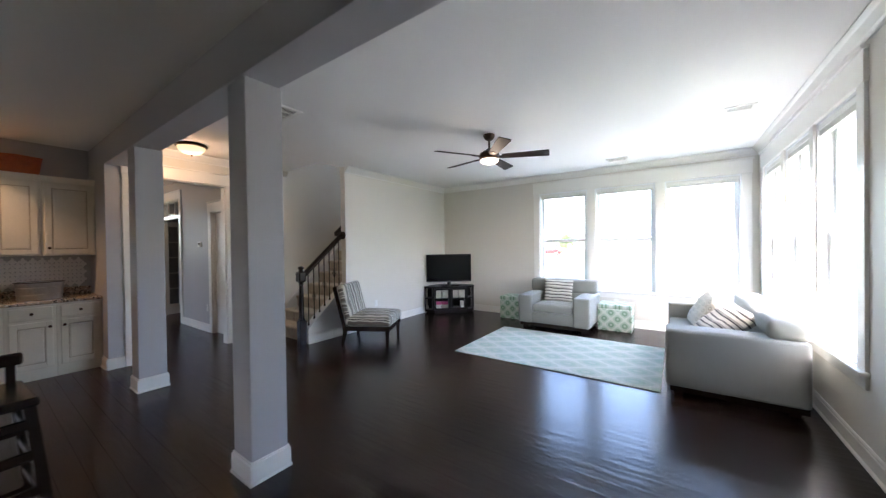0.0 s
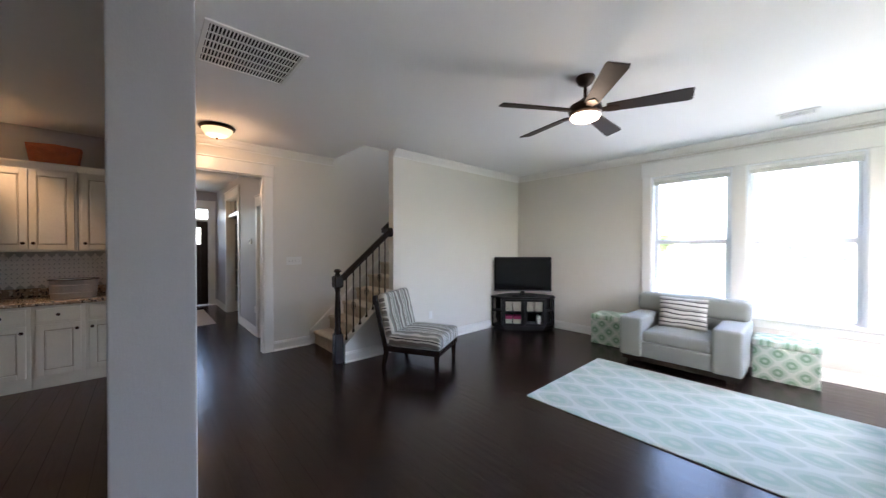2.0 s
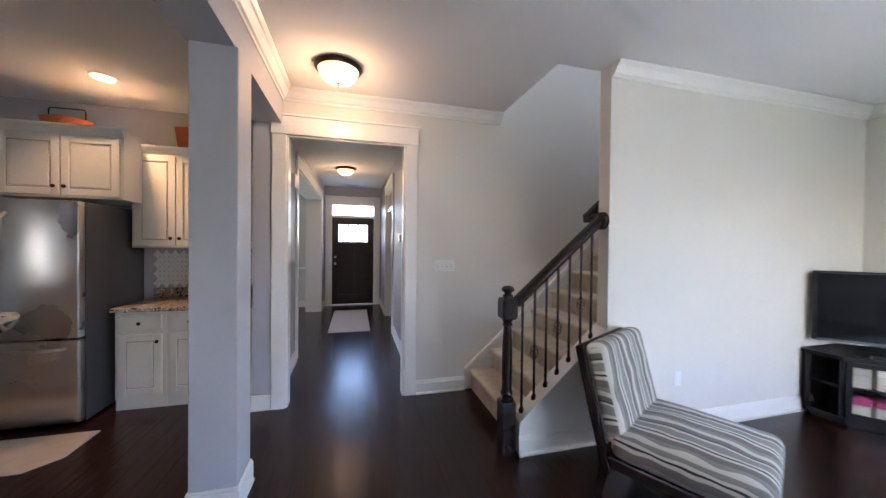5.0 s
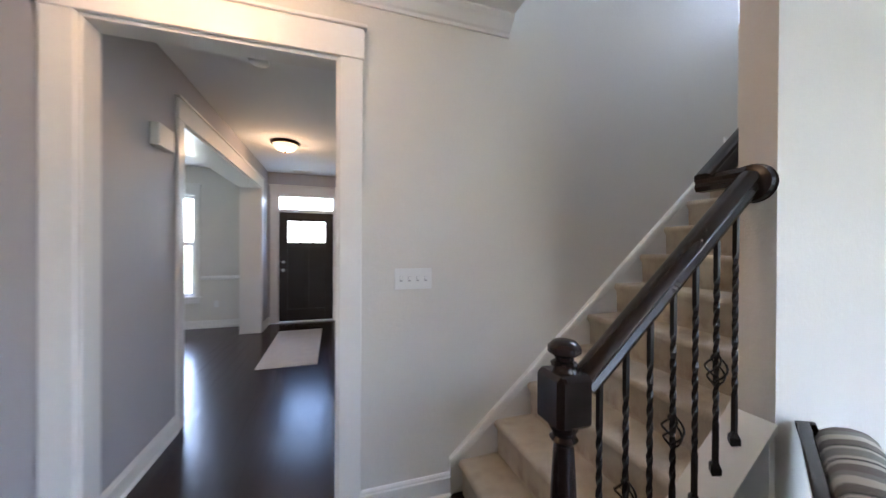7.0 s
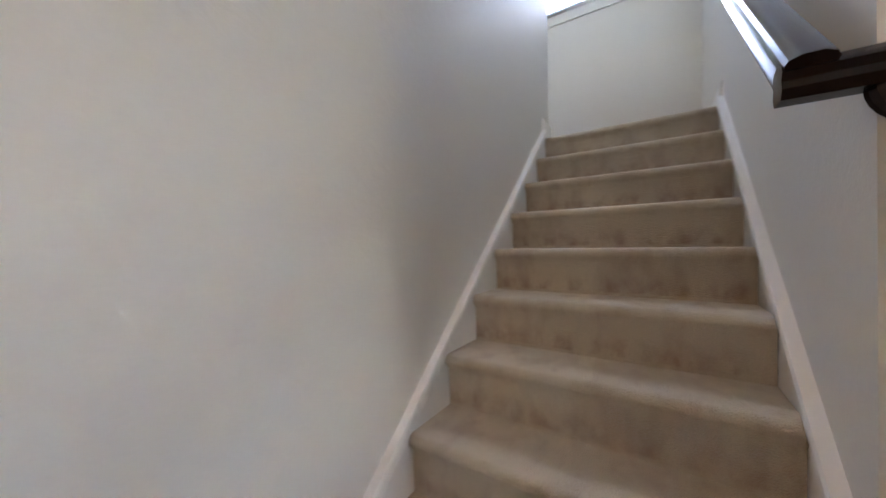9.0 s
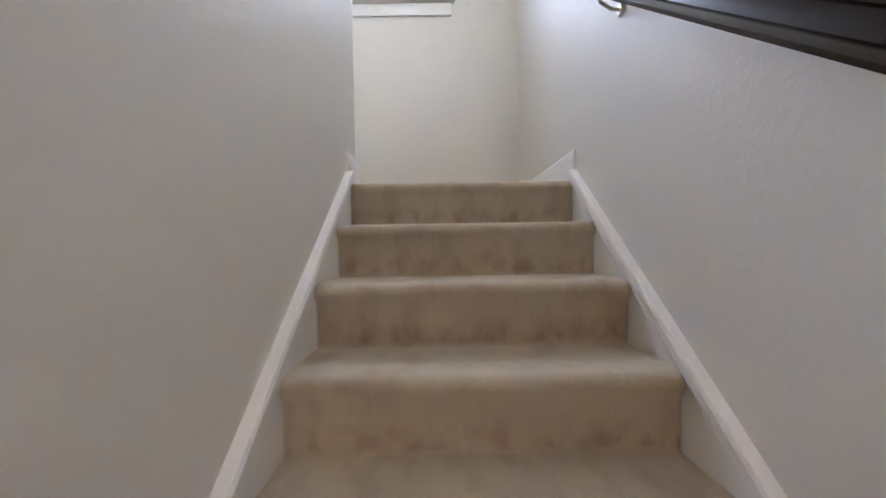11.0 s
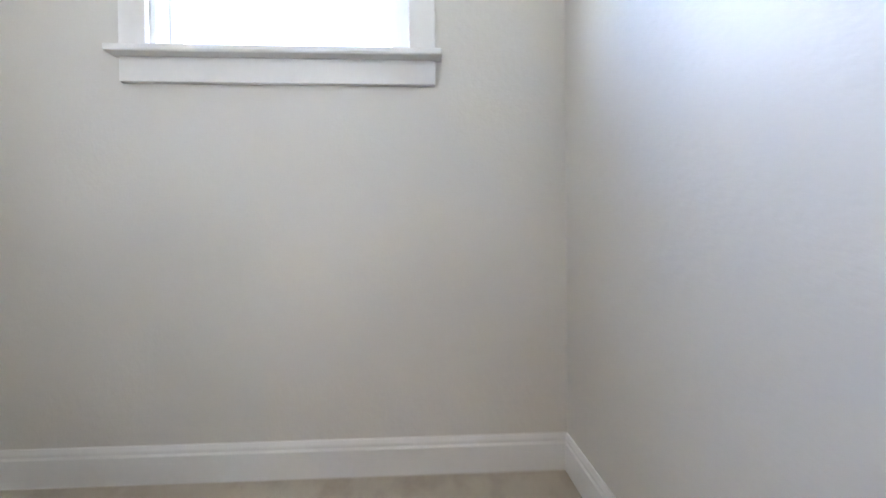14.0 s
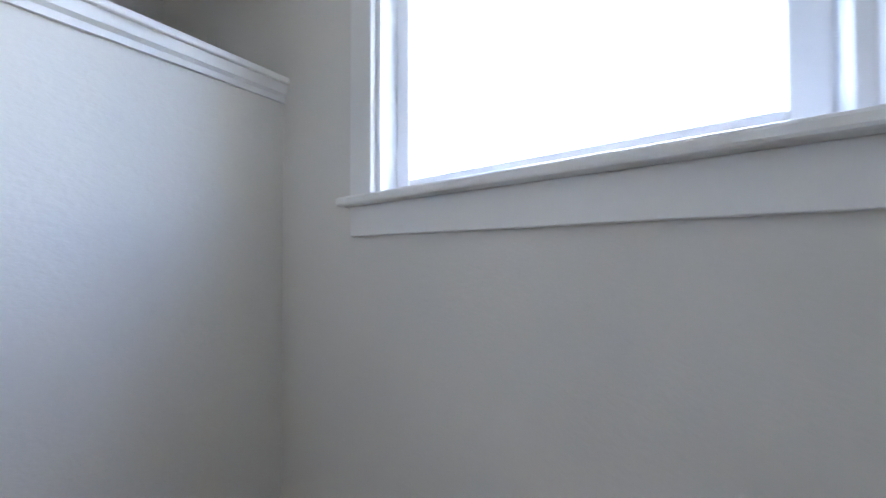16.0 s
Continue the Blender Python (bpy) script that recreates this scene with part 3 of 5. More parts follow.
def window(name, m, lights, z0, z1, label, c=0.112, shades=True, header=0.2, muntin=False, mid=1.5):
    """Double-hung windows in one casing. lights: (x0, x1) of each; the wall's face is y 0 and y goes outwards."""
    t = thing(name, m, label, "window", kind="structure")
    w0, w1 = lights[0][0], lights[-1][1]
    part("side_casing", B(w0 - c, w0, -0.02, 0, z0, z1, bevel=0.003), M_TRIM, t)
    part("side_casing", B(w1, w1 + c, -0.02, 0, z0, z1, bevel=0.003), M_TRIM, t)
    part("header", B(w0 - c - 0.008, w1 + c + 0.008, -0.026, 0, z1, z1 + header, bevel=0.003), M_TRIM, t)
    part("cap", B(w0 - c - 0.022, w1 + c + 0.022, -0.042, 0, z1 + header, z1 + header + 0.02, bevel=0.004), M_TRIM, t)
    part("window_sill", B(w0 - c - 0.025, w1 + c + 0.025, -0.055, 0.0, z0 - 0.026, z0, bevel=0.007), M_TRIM, t)
    part("inner_sill", B(w0, w1, 0.001, 0.11, z0 - 0.02, z0 + 0.005), M_TRIM, t)
    part("apron", B(w0 - c, w1 + c, -0.018, 0, z0 - 0.116, z0 - 0.026, bevel=0.003), M_TRIM, t)
    for a, b in zip(lights, lights[1:]):
        part("mullion", B(a[1], b[0], -0.02, 0.14, z0, z1, bevel=0.003), M_TRIM, t)
    for x0, x1 in lights:
        part("window_frame", B(x0, x0 + 0.02, 0.0, 0.14, z0, z1), M_SASH, t)
        part("window_frame", B(x1 - 0.02, x1, 0.0, 0.14, z0, z1), M_SASH, t)
        part("window_frame", B(x0 + 0.02, x1 - 0.02, 0.0, 0.14, z1 - 0.02, z1), M_SASH, t)
        ms = ((x0 + x1) / 2,) if muntin else ()
        sash(t, x0 + 0.02, x1 - 0.02, 0.065, z0, mid + 0.02)
        sash(t, x0 + 0.02, x1 - 0.02, 0.1, mid - 0.02, z1 - 0.02, ms)
        if shades:
            sh = part("shade", B(x0 + 0.022, x1 - 0.022, 0.006, 0.06, z1 - 0.065, z1 - 0.021, bevel=0.004), M_PLASTIC, t, "white blind headrail")
            bm = bmesh.new()
            for k in range(5):
                box(bm, x0 + 0.026, x1 - 0.026, 0.012, 0.052, z1 - 0.076 - 0.009 * k, z1 - 0.068 - 0.009 * k)
            part("slat", bm, M_SHADE, sh, "gathered white blind slats")
    return t


ELIGHTS = [(0.0, 0.88), (1.01, 1.92), (2.05, 2.98)]
window("window_1", pose(XE, 3.19, 0, 0, 0, -90), ELIGHTS, WZ0, WZ1, "three white double-hung windows in one wide casing")
window("window_2", pose(7.91, YS, 0, 0, 0, 180), [(0.0, 0.88), (1.01, 1.84), (1.95, 2.77)], WZ0, WZ1, "row of white double-hung windows behind the sofa", muntin=True)
window("window_5", pose(-1.2, 2.75, 0, 0, 0, 90), [(0.0, 0.45)], 0.32, 2.2, "narrow white double-hung window in the breakfast corner", shades=False, mid=1.3)
window("window_3", pose(XL, 7.09, 0, 0, 0, -90), [(0.0, 0.925)], 3.7, 5.2, "white double-hung window over the stair landing", c=0.095, shades=False, mid=4.45)
window("window_4", pose(0.86, YF, 0), [(0.0, 0.93)], 0.55, 2.3, "white dining room window", c=0.07, shades=False, header=0.16, mid=1.45)

# ---- front door ----
t = casing("door_casing_front", pose(3.05, YF, 0), 1.0, 2.37, "white casing round the front door and its transom", cap=True)
part("jamb", B(0.0, 0.03, 0, 0.15, 0, 2.34), M_TRIM, t)
part("jamb", B(0.97, 1.0, 0, 0.15, 0, 2.34), M_TRIM, t)
part("head_jamb", B(0, 1.0, 0, 0.15, 2.34, 2.37), M_TRIM, t)
part("transom_bar", B(0.03, 0.97, 0.02, 0.13, 2.05, 2.1), M_TRIM, t)
part("pane", B(0.03, 0.97, 0.07, 0.075, 2.1, 2.34), M_GLASS, t).visible_shadow = False
part("threshold", B(0.03, 0.97, 0.0, 0.15, 0, 0.025, bevel=0.005), M_NICKEL, t)
d = thing("door_1", pose(3.08, YF + 0.05, 0.027), "dark stained front door with three small panes", "door", kind="structure")
bm = bmesh.new()
for b in ((0, 0.14, 0, 2.02), (0.8, 0.94, 0, 2.02), (0.14, 0.8, 0, 0.22), (0.14, 0.8, 1.36, 1.46), (0.14, 0.8, 1.86, 2.02), (0.43, 0.51, 0.22, 1.36)):
    box(bm, b[0], b[1], 0, 0.045, b[2], b[3], bevel=0.004)
part("frame", bm, M_DOOR, d)
for x0, x1 in ((0.14, 0.43), (0.51, 0.8)):
    part("panel", B(x0, x1, 0.014, 0.03, 0.22, 1.36), M_DOOR, d)
for k in range(3):
    x0 = 0.14 + 0.22 * k
    part("pane", B(x0 + 0.01, x0 + 0.21, 0.018, 0.024, 1.46, 1.86), M_GLASS, d).visible_shadow = False
for x in (0.36, 0.58):
    part("muntin", B(x - 0.012, x + 0.012, 0.002, 0.043, 1.46, 1.86), M_DOOR, d)
bm = bmesh.new()
lathe(bm, [(0.012, -0.05), (0.03, -0.045), (0.03, -0.02), (0.024, -0.004), (0.024, 0)], 0.07, 0.95, 14, axis="y")
part("door_knob", bm, M_NICKEL, d, "nickel knob", smooth=True)
bm = bmesh.new()
lathe(bm, [(0.02, -0.02), (0.028, -0.012), (0.028, 0)], 0.07, 1.1, 14, axis="y")
part("deadbolt", bm, M_NICKEL, d, "nickel deadbolt", smooth=True)
d = thing("door_2", pose(4.25, 7.454, 0.005, 0, 0, -90), "closed white panelled door in the hall", "door", kind="structure")
part("slab", B(0.0, 0.688, 0.0, 0.035, 0, 2.035), M_TRIM, d)
for z0, z1 in ((0.2, 0.9), (1.05, 1.9)):
    part("panel", B(0.12, 0.568, -0.006, 0.0, z0, z1, bevel=0.005), M_TRIM, d)


def glazed_leaf(m):
    d = thing("door_3", m, "white glazed door leaf standing ajar", "door", "glazed doors", kind="structure")
    w, h = 0.575, 2.03
    bm = bmesh.new()
    box(bm, 0, 0.09, 0, 0.04, 0, h, bevel=0.003)
    box(bm, w - 0.09, w, 0, 0.04, 0, h, bevel=0.003)
    box(bm, 0.09, w - 0.09, 0, 0.04, 0, 0.22, bevel=0.003)
    box(bm, 0.09, w - 0.09, 0, 0.04, h - 0.1, h, bevel=0.003)
    part("frame", bm, M_TRIM, d)
    bm = bmesh.new()
    for k in range(1, 5):
        z = 0.22 + (h - 0.32) * k / 5
        box(bm, 0.09, w - 0.09, 0.008, 0.032, z - 0.011, z + 0.011)
    box(bm, w / 2 - 0.011, w / 2 + 0.011, 0.006, 0.034, 0.22, h - 0.1)
    part("muntins", bm, M_TRIM, d)
    part("pane", B(0.09, w - 0.09, 0.018, 0.022, 0.22, h - 0.1), M_GLASS, d).visible_shadow = False
    bm = bmesh.new()
    lathe(bm, [(0.012, -0.05), (0.028, -0.045), (0.028, -0.02), (0.022, 0)], w - 0.05, 0.95, 12, axis="y")
    part("door_knob", bm, M_NICKEL, d, "nickel knob", smooth=True)


glazed_leaf(pose(4.26, 8.97, 0.01, 0, 0, 72))
glazed_leaf(pose(4.26, 10.13, 0.01, 0, 0, 5))

# ---- stairs ----
stairs = thing("staircase", pose(0, 0, 0), "straight carpeted stairs up to a landing, with white skirt boards", "stairs")


def step(x0, x1, z0, z1, y0, y1, name="step"):
    bm = bmesh.new()
    arc = [(x0 + 0.022 - 0.022 * math.sin(a), z1 - 0.024 + 0.024 * math.cos(a)) for a in (0, 0.4, 0.8, 1.2, 1.57, 2.0, 2.5)]
    pts = [(x1, z0), (x1, z1)] + arc + [(x0 + 0.022, z1 - 0.06), (x0 + 0.026, z0)]
    prism(bm, pts, y0, y1, "y")
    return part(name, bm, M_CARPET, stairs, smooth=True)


for n in range(1, 11):
    xa = X1 + RUN * (n - 1)
    step(xa, xa + RUN + 0.026, RISE * (n - 1), RISE * n - 0.0, 5.6 if n > 3 else 5.585, 6.553)
step(X1 + RUN * 10, XL, ZL - RISE, ZL, 5.582, YH - 0.004, "landing")
part("landing_floor", B(7.085, XL, YH - 0.004, 7.63, ZL - 0.2, ZL), M_CARPET, stairs)
for k in range(1, 6):
    bm = B(6.945 - RUN * k - 0.03, 7.085 - RUN * (k - 1), 6.69, 7.63, ZL + RISE * (k - 1), ZL + RISE * k, bevel=0.012)
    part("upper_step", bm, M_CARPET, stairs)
part("upper_floor", B(5.02, 5.85, 6.69, 7.63, CE + 0.302, ZL + RISE * 5), M_CARPET, stairs)
part("upper_hall_floor", B(5.02, XL, 7.75, 9.4, CE + 0.301, CE + 0.309), M_CARPET, stairs)


def skirt(y0, y1, out, xs, xe, off=0.058):
    """A sloping board beside the steps with a moulded top edge."""
    k = RISE / RUN
    line = lambda x: RISE + (x - X1) * k + off  # noqa: E731
    bm = bmesh.new()
    prism(bm, [(xs, 0.0 if xs < 4.8 else line(xs) - 0.4), (xs, line(xs)), (xe, line(xe)), (xe, line(xe) - 0.5)], y0, y1, "y")
    part("skirt_board", bm, M_TRIM, stairs, "white painted skirt board")
    w = Vector((1, 0, k)).normalized()
    up = Vector((-k, 0, 1)).normalized()
    o = Vector((0, out, 0))
    y = y0 if out > 0 else y1
    prof = [(0.0, -0.045), (0.022, -0.045), (0.027, -0.035), (0.027, -0.024), (0.034, -0.018), (0.034, -0.004), (0.03, 0.006), (0.0, 0.006)]
    bm = bmesh.new()
    ra, rb = ([bm.verts.new(Vector((x, y, line(x))) + o * u + up * v) for u, v in prof] for x in (xs, xe))
    bm.faces.new(ra), bm.faces.new(rb[::-1])
    for i in range(len(prof)):
        j = (i + 1) % len(prof)
        bm.faces.new((ra[i], rb[i], rb[j], ra[j]))
    part("skirt_moulding", bm, M_TRIM, stairs, "white moulding on the skirt board")


skirt(YH - 0.018, YH, -1, 4.66, 6.93, )
skirt(5.58, 5.598, 1, 5.39, 6.945, 0.038)

# knee wall with its sloping cap
SL = RISE / RUN
knee = lambda x: 0.845 + (x - 5.39) * SL  # noqa: E731
bm = bmesh.new()
prism(bm, [(4.7, 0), (4.7, knee(4.7) - 0.02), (5.39, knee(5.39) - 0.02), (5.39, 0)], 5.485, 5.58, "y")
solid("wall_knee", bm, M_TRIM, "white painted knee wall under the stair rail", "wall", "structure")
bm = bmesh.new()
prism(bm, [(4.692, knee(4.692) - 0.022), (4.692, knee(4.692) + 0.002), (5.386, knee(5.386) + 0.002), (5.386, knee(5.386) - 0.022)], 5.462, 5.602, "y")
solid("trim_knee_cap", bm, M_TRIM, "sloping cream cap under the balusters", "trim", "structure")
trim("baseboard_knee", [((4.69, 5.485), (5.39, 5.485), S_)], BASE, 0.0, "white baseboard on the knee wall")

newel = thing("newel_post", pose(4.628, 5.545, 0), "turned espresso wood newel post at the stair foot", "newel post")
part("base_block", B(-0.05, 0.05, -0.05, 0.05, 0, 0.36, bevel=0.005), M_ESPRESSO, newel)
bm = bmesh.new()
lathe(bm, [(0.046, 0.36), (0.05, 0.375), (0.036, 0.395), (0.044, 0.415), (0.034, 0.44), (0.037, 0.6), (0.034, 0.75), (0.028, 0.86), (0.026, 0.875), (0.038, 0.89), (0.028, 0.9), (0.036, 0.915), (0.044, 0.93)], 0, 0, 24)
part("turned_shaft", bm, M_ESPRESSO, newel, smooth=True)
bm = B(-0.056, 0.056, -0.056, 0.056, 0.93, 1.075, bevel=0.014, segs=1)
part("top_block", bm, M_ESPRESSO, newel)
bm = bmesh.new()
lathe(bm, [(0.04, 1.074), (0.034, 1.085), (0.036, 1.095), (0.024, 1.103), (0.026, 1.112), (0.044, 1.125), (0.044, 1.14), (0.03, 1.155), (0.008, 1.16)], 0, 0, 24)
part("finial", bm, M_ESPRESSO, newel, smooth=True)

RAIL = [(-0.032, -0.012), (-0.022, -0.03), (0.022, -0.03), (0.032, -0.012), (0.026, 0.004), (0.034, 0.018), (0.026, 0.034), (0.01, 0.042), (-0.01, 0.042), (-0.026, 0.034), (-0.034, 0.018), (-0.026, 0.004)]
rz = lambda x: 1.035 + (x - 4.68) * SL  # noqa: E731
rail = thing("stair_rail", pose(4.68, 5.53, 0), "espresso wood stair rail on iron balusters", "stair rail")
bm = bmesh.new()
sweep(bm, [(0.0, 0, rz(4.68)), (0.69, 0, rz(5.37))], RAIL)
part("handrail", bm, M_ESPRESSO, rail, smooth=True)
bm = bmesh.new()
lathe(bm, [(0.04, 0.672), (0.062, 0.678), (0.066, 0.692), (0.06, 0.702), (0.066, 0.708)], 0, rz(5.36), 28, axis="x")
part("rosette", bm, M_ESPRESSO, rail, "round wooden wall rosette", smooth=True)


def baluster(x, basket):
    b = part("baluster", bmesh.new(), M_IRON, rail)
    z0, z1, r = knee(x) + 0.002, rz(x) - 0.02, 0.0068
    bm = bmesh.new()
    h = z1 - z0
    n = 40
    rings = []
    for i in range(n + 1):
        u = i / n
        z = z0 + h * u
        lo, hi = (0.2, 0.8)
        tw = (min(max(u, lo), hi) - lo) / (hi - lo) * math.pi * 5
        rings.append([bm.verts.new((x - 4.68 + r * 1.35 * math.cos(tw + k * math.pi / 2 + math.pi / 4), r * 1.35 * math.sin(tw + k * math.pi / 2 + math.pi / 4), z)) for k in range(4)])
    for a, c in zip(rings, rings[1:]):
        for k in range(4):
            bm.faces.new((a[k], a[(k + 1) % 4], c[(k + 1) % 4], c[k]))
    bm.faces.new(rings[0][::-1]), bm.faces.new(rings[-1])
    bmesh.ops.recalc_face_normals(bm, faces=bm.faces)
    bm.to_mesh(b.data)
    bm.free()
    bm = bmesh.new()
    zc = knee(x)
    lathe(bm, [(0.012, -0.012), (0.02, 0.0), (0.02, 0.022), (0.012, 0.034), (0.009, 0.04)], x - 4.68, 0, 4, z=zc)
    part("shoe", bm, M_IRON, b, "iron shoe")
    if basket:
        zm = z0 + h * 0.42
        bm = bmesh.new()
        for k in range(4):
            pts = []
            for i in range(13):
                u = i / 12
                a = k * math.pi / 2 + u * math.pi * 1.1
                rr = 0.006 + 0.024 * math.sin(math.pi * u)
                pts.append((x - 4.68 + rr * math.cos(a), rr * math.sin(a), zm - 0.05 + 0.1 * u))
            sweep(bm, pts, ring(0.0035, 5), up=(0.3, 0.2, 1))
        part("basket", bm, M_IRON, b, "twisted iron basket", smooth=True)


for k, x in enumerate((4.735, 4.83, 4.922, 5.015, 5.11, 5.205, 5.295)):
    baluster(x, k in (1, 3, 5))

# the wall-hung handrail further up
hr = thing("wall_handrail", pose(5.36, 5.665, 0), "espresso wood handrail on brackets along the stair wall", "handrail")
wz = lambda x: 1.652 + (x - 5.36) * SL  # noqa: E731
BIG = [(a * 0.9, b * 0.86 + 0.006) for a, b in ((-0.034, -0.034), (-0.03, -0.044), (0.03, -0.044), (0.034, -0.034), (0.03, -0.025), (0.021, -0.018), (0.018, 0.0), (0.022, 0.016), (0.033, 0.022), (0.036, 0.03), (0.031, 0.04), (0.014, 0.047),
       (-0.014, 0.047), (-0.031, 0.04), (-0.036, 0.03), (-0.033, 0.022), (-0.022, 0.016), (-0.018, 0.0), (-0.021, -0.018), (-0.03, -0.025))]
bm = bmesh.new()
sweep(bm, [(0, 0, wz(5.36)), (1.575, 0, wz(6.935))], BIG)
part("rail", bm, M_ESPRESSO, hr, smooth=True)
bm = bmesh.new()
sweep(bm, [(0.012, 0.034, wz(5.36)), (0.012, -0.13, wz(5.36))], [(s * 0.9, v * 0.9) for s, v in RAIL])
part("lower_return", bm, M_ESPRESSO, hr, smooth=True)
bm = bmesh.new()
sweep(bm, [(1.55, 0.0, wz(6.91)), (1.55, -0.084, wz(6.91))], [(s * 0.9, v * 0.9) for s, v in RAIL])
part("upper_return", bm, M_ESPRESSO, hr, smooth=True)
for x in (5.62, 6.57):
    b = part("bracket", bmesh.new(), M_NICKEL, hr, "brushed nickel bracket")
    bm = bmesh.new()
    z = wz(x) - 0.045
    sweep(bm, [(x - 5.36, -0.082, z - 0.05), (x - 5.36, -0.05, z - 0.048), (x - 5.36, -0.015, z - 0.025), (x - 5.36, 0.0, z + 0.012)], ring(0.0055, 8), up=(1, 0, 0))
    lathe(bm, [(0.019, 0), (0.019, 0.005), (0.012, 0.01)], x - 5.36, z - 0.05, 16, z=-0.085, axis="y")
    box(bm, x - 5.36 - 0.03, x - 5.36 + 0.03, -0.012, 0.012, z + 0.005, z + 0.012)
    bmesh.ops.recalc_face_normals(bm, faces=bm.faces)
    bm.to_mesh(b.data)
    bm.free()

# ---- living room ----


def soft_box(name, parent, x0, x1, y0, y1, z0, z1, mat, r=0.05, puff=0.0, label="", tilt=None):
    """An upholstered block: rounded edges and slightly bulging sides."""
    bm = bmesh.new()
    box(bm, x0, x1, y0, y1, z0, z1, bevel=r, segs=4)
    if puff:
        bmesh.ops.subdivide_edges(bm, edges=[e for e in bm.edges if e.calc_length() > 0.12], cuts=5, use_grid_fill=True)
        c, h = Vector(((x0 + x1) / 2, (y0 + y1) / 2, (z0 + z1) / 2)), Vector(((x1 - x0) / 2, (y1 - y0) / 2, (z1 - z0) / 2))
        for v in bm.verts:
            q = [(v.co[i] - c[i]) / h[i] for i in range(3)]
            f = max(0, 1 - q[0] ** 2) * max(0, 1 - q[1] ** 2)
            wob = noise.noise(v.co * 6) * 0.006
            v.co.z += (puff * f + wob) * (1 if q[2] > 0 else -0.4)
    ob = part(name, bm, mat, parent, label, smooth=True)
    if tilt:
        ob.matrix_basis = tilt
    return ob


def cushion(m, label, mat, w=0.46, h=0.42, d=0.15):
    """A throw pillow: a square pinched to its four corners."""
    bm = bmesh.new()
    n = 14
    for s in (1, -1):
        g = []
        for i in range(n + 1):
            row = []
            for j in range(n + 1):
                u, v = 2 * i / n - 1, 2 * j / n - 1
                k = max(0, (1 - u ** 4) * (1 - v ** 4)) ** 0.5
                pin = 1 - 0.07 * (1 - min(1, u * u + v * v)) - 0.05 * (1 - abs(u * v))
                row.append(bm.verts.new((u * w / 2 * pin, s * d / 2 * k * (1 + 0.15 * noise.noise((u * 2, v * 2, s))), v * h / 2 * pin)))
            g.append(row)
        for i in range(n):
            for j in range(n):
                bm.faces.new((g[i][j], g[i + 1][j], g[i + 1][j + 1], g[i][j + 1]))
    bmesh.ops.remove_doubles(bm, verts=bm.verts, dist=0.0008)
    ob = new("throw_pillow", finish(bm, "throw_pillow", mat, True))
    ob.matrix_basis = m
    return tagged(ob, label, "pillow")


def low_seat(name, m, w, dep, label, category, arm=0.25, seat=0.42, armz=0.57, back=0.8, cushions=1):
    """A boxy sofa or armchair; it faces -y, x runs along it, its back stands at y = dep."""
    t = thing(name, m, label, category)
    for x in (0.07, w - 0.14):
        for y in (0.06, dep - 0.13):
            part("leg", B(x, x + 0.07, y, y + 0.07, 0, 0.1, bevel=0.006), M_ESPRESSO, t)
    part("plinth", B(0.03, w - 0.03, 0.03, dep - 0.02, 0.05, 0.12), M_ESPRESSO, t, "dark recessed base")
    soft_box("base", t, arm - 0.01, w - arm + 0.01, 0.012, dep - 0.02, 0.11, seat - 0.13, M_SOFA, 0.02)
    soft_box("armrest", t, 0, arm, 0, dep - 0.01, 0.1, armz, M_SOFA, 0.03, 0.008)
    soft_box("armrest", t, w - arm, w, 0, dep - 0.01, 0.1, armz, M_SOFA, 0.03, 0.008)
    soft_box("back_frame", t, arm - 0.01, w - arm + 0.01, dep - 0.24, dep - 0.012, 0.11, armz, M_SOFA, 0.02)
    soft_box("backrest", t, 0.006, w - 0.006, dep - 0.27, dep, armz - 0.006, back, M_SOFA, 0.055, 0.012)
    cw = (w - 2 * arm) / cushions
    for k in range(cushions):
        soft_box("seat_cushion", t, arm + cw * k + 0.004, arm + cw * (k + 1) - 0.004, 0.015, dep - 0.22, seat - 0.13, seat, M_SOFA, 0.035, 0.025)
    return t


low_seat("armchair", pose(7.29, 3.26, 0, 0, 0, -90), 1.16, 0.9, "wide pale gray upholstered armchair under the windows", "armchair")
cushion(pose(7.79, 2.71, 0.605, -14, 0, -90), "cream and charcoal striped pillow in the armchair", M_PILLOW, 0.5, 0.4)
# the sofa faces north, its back to the south windows
low_seat("sofa", pose(7.47, 1.09, 0, 0, 0, 180), 1.93, 0.96, "pale gray upholstered sofa with its back to the windows", "sofa", arm=0.27, armz=0.63, seat=0.44, back=0.79, cushions=2)
for x, y, z, rx, rz_, mat, lab in ((6.98, 0.7, 0.66, -28, 172, M_PATTERN, "cream patterned pillow on the sofa"), (6.62, 0.72, 0.65, -30, 192, M_PATTERN, "cream patterned pillow leaning on another"),
                                   (6.24, 0.6, 0.6, -48, 200, M_PILLOW, "cream and charcoal striped pillow slumped on the sofa")):
    cushion(pose(x, y, z, rx, 8, rz_), lab, mat, 0.5, 0.46, 0.17)


def storage_box(m, w, d, h):
    t = thing("storage_ottoman", m, "square storage ottoman in green and cream printed cloth", "ottoman", "storage ottomans")
    soft_box("body", t, 0, d, 0, w, 0.0, h - 0.075, M_BOX, 0.012)
    soft_box("lid", t, -0.008, d + 0.008, -0.008, w + 0.008, h - 0.07, h, M_BOXTOP, 0.018, 0.008)
    return t


storage_box(pose(7.83, 1.58, 0), 0.5, 0.4, 0.43)
storage_box(pose(7.84, 3.4, 0), 0.46, 0.4, 0.43)

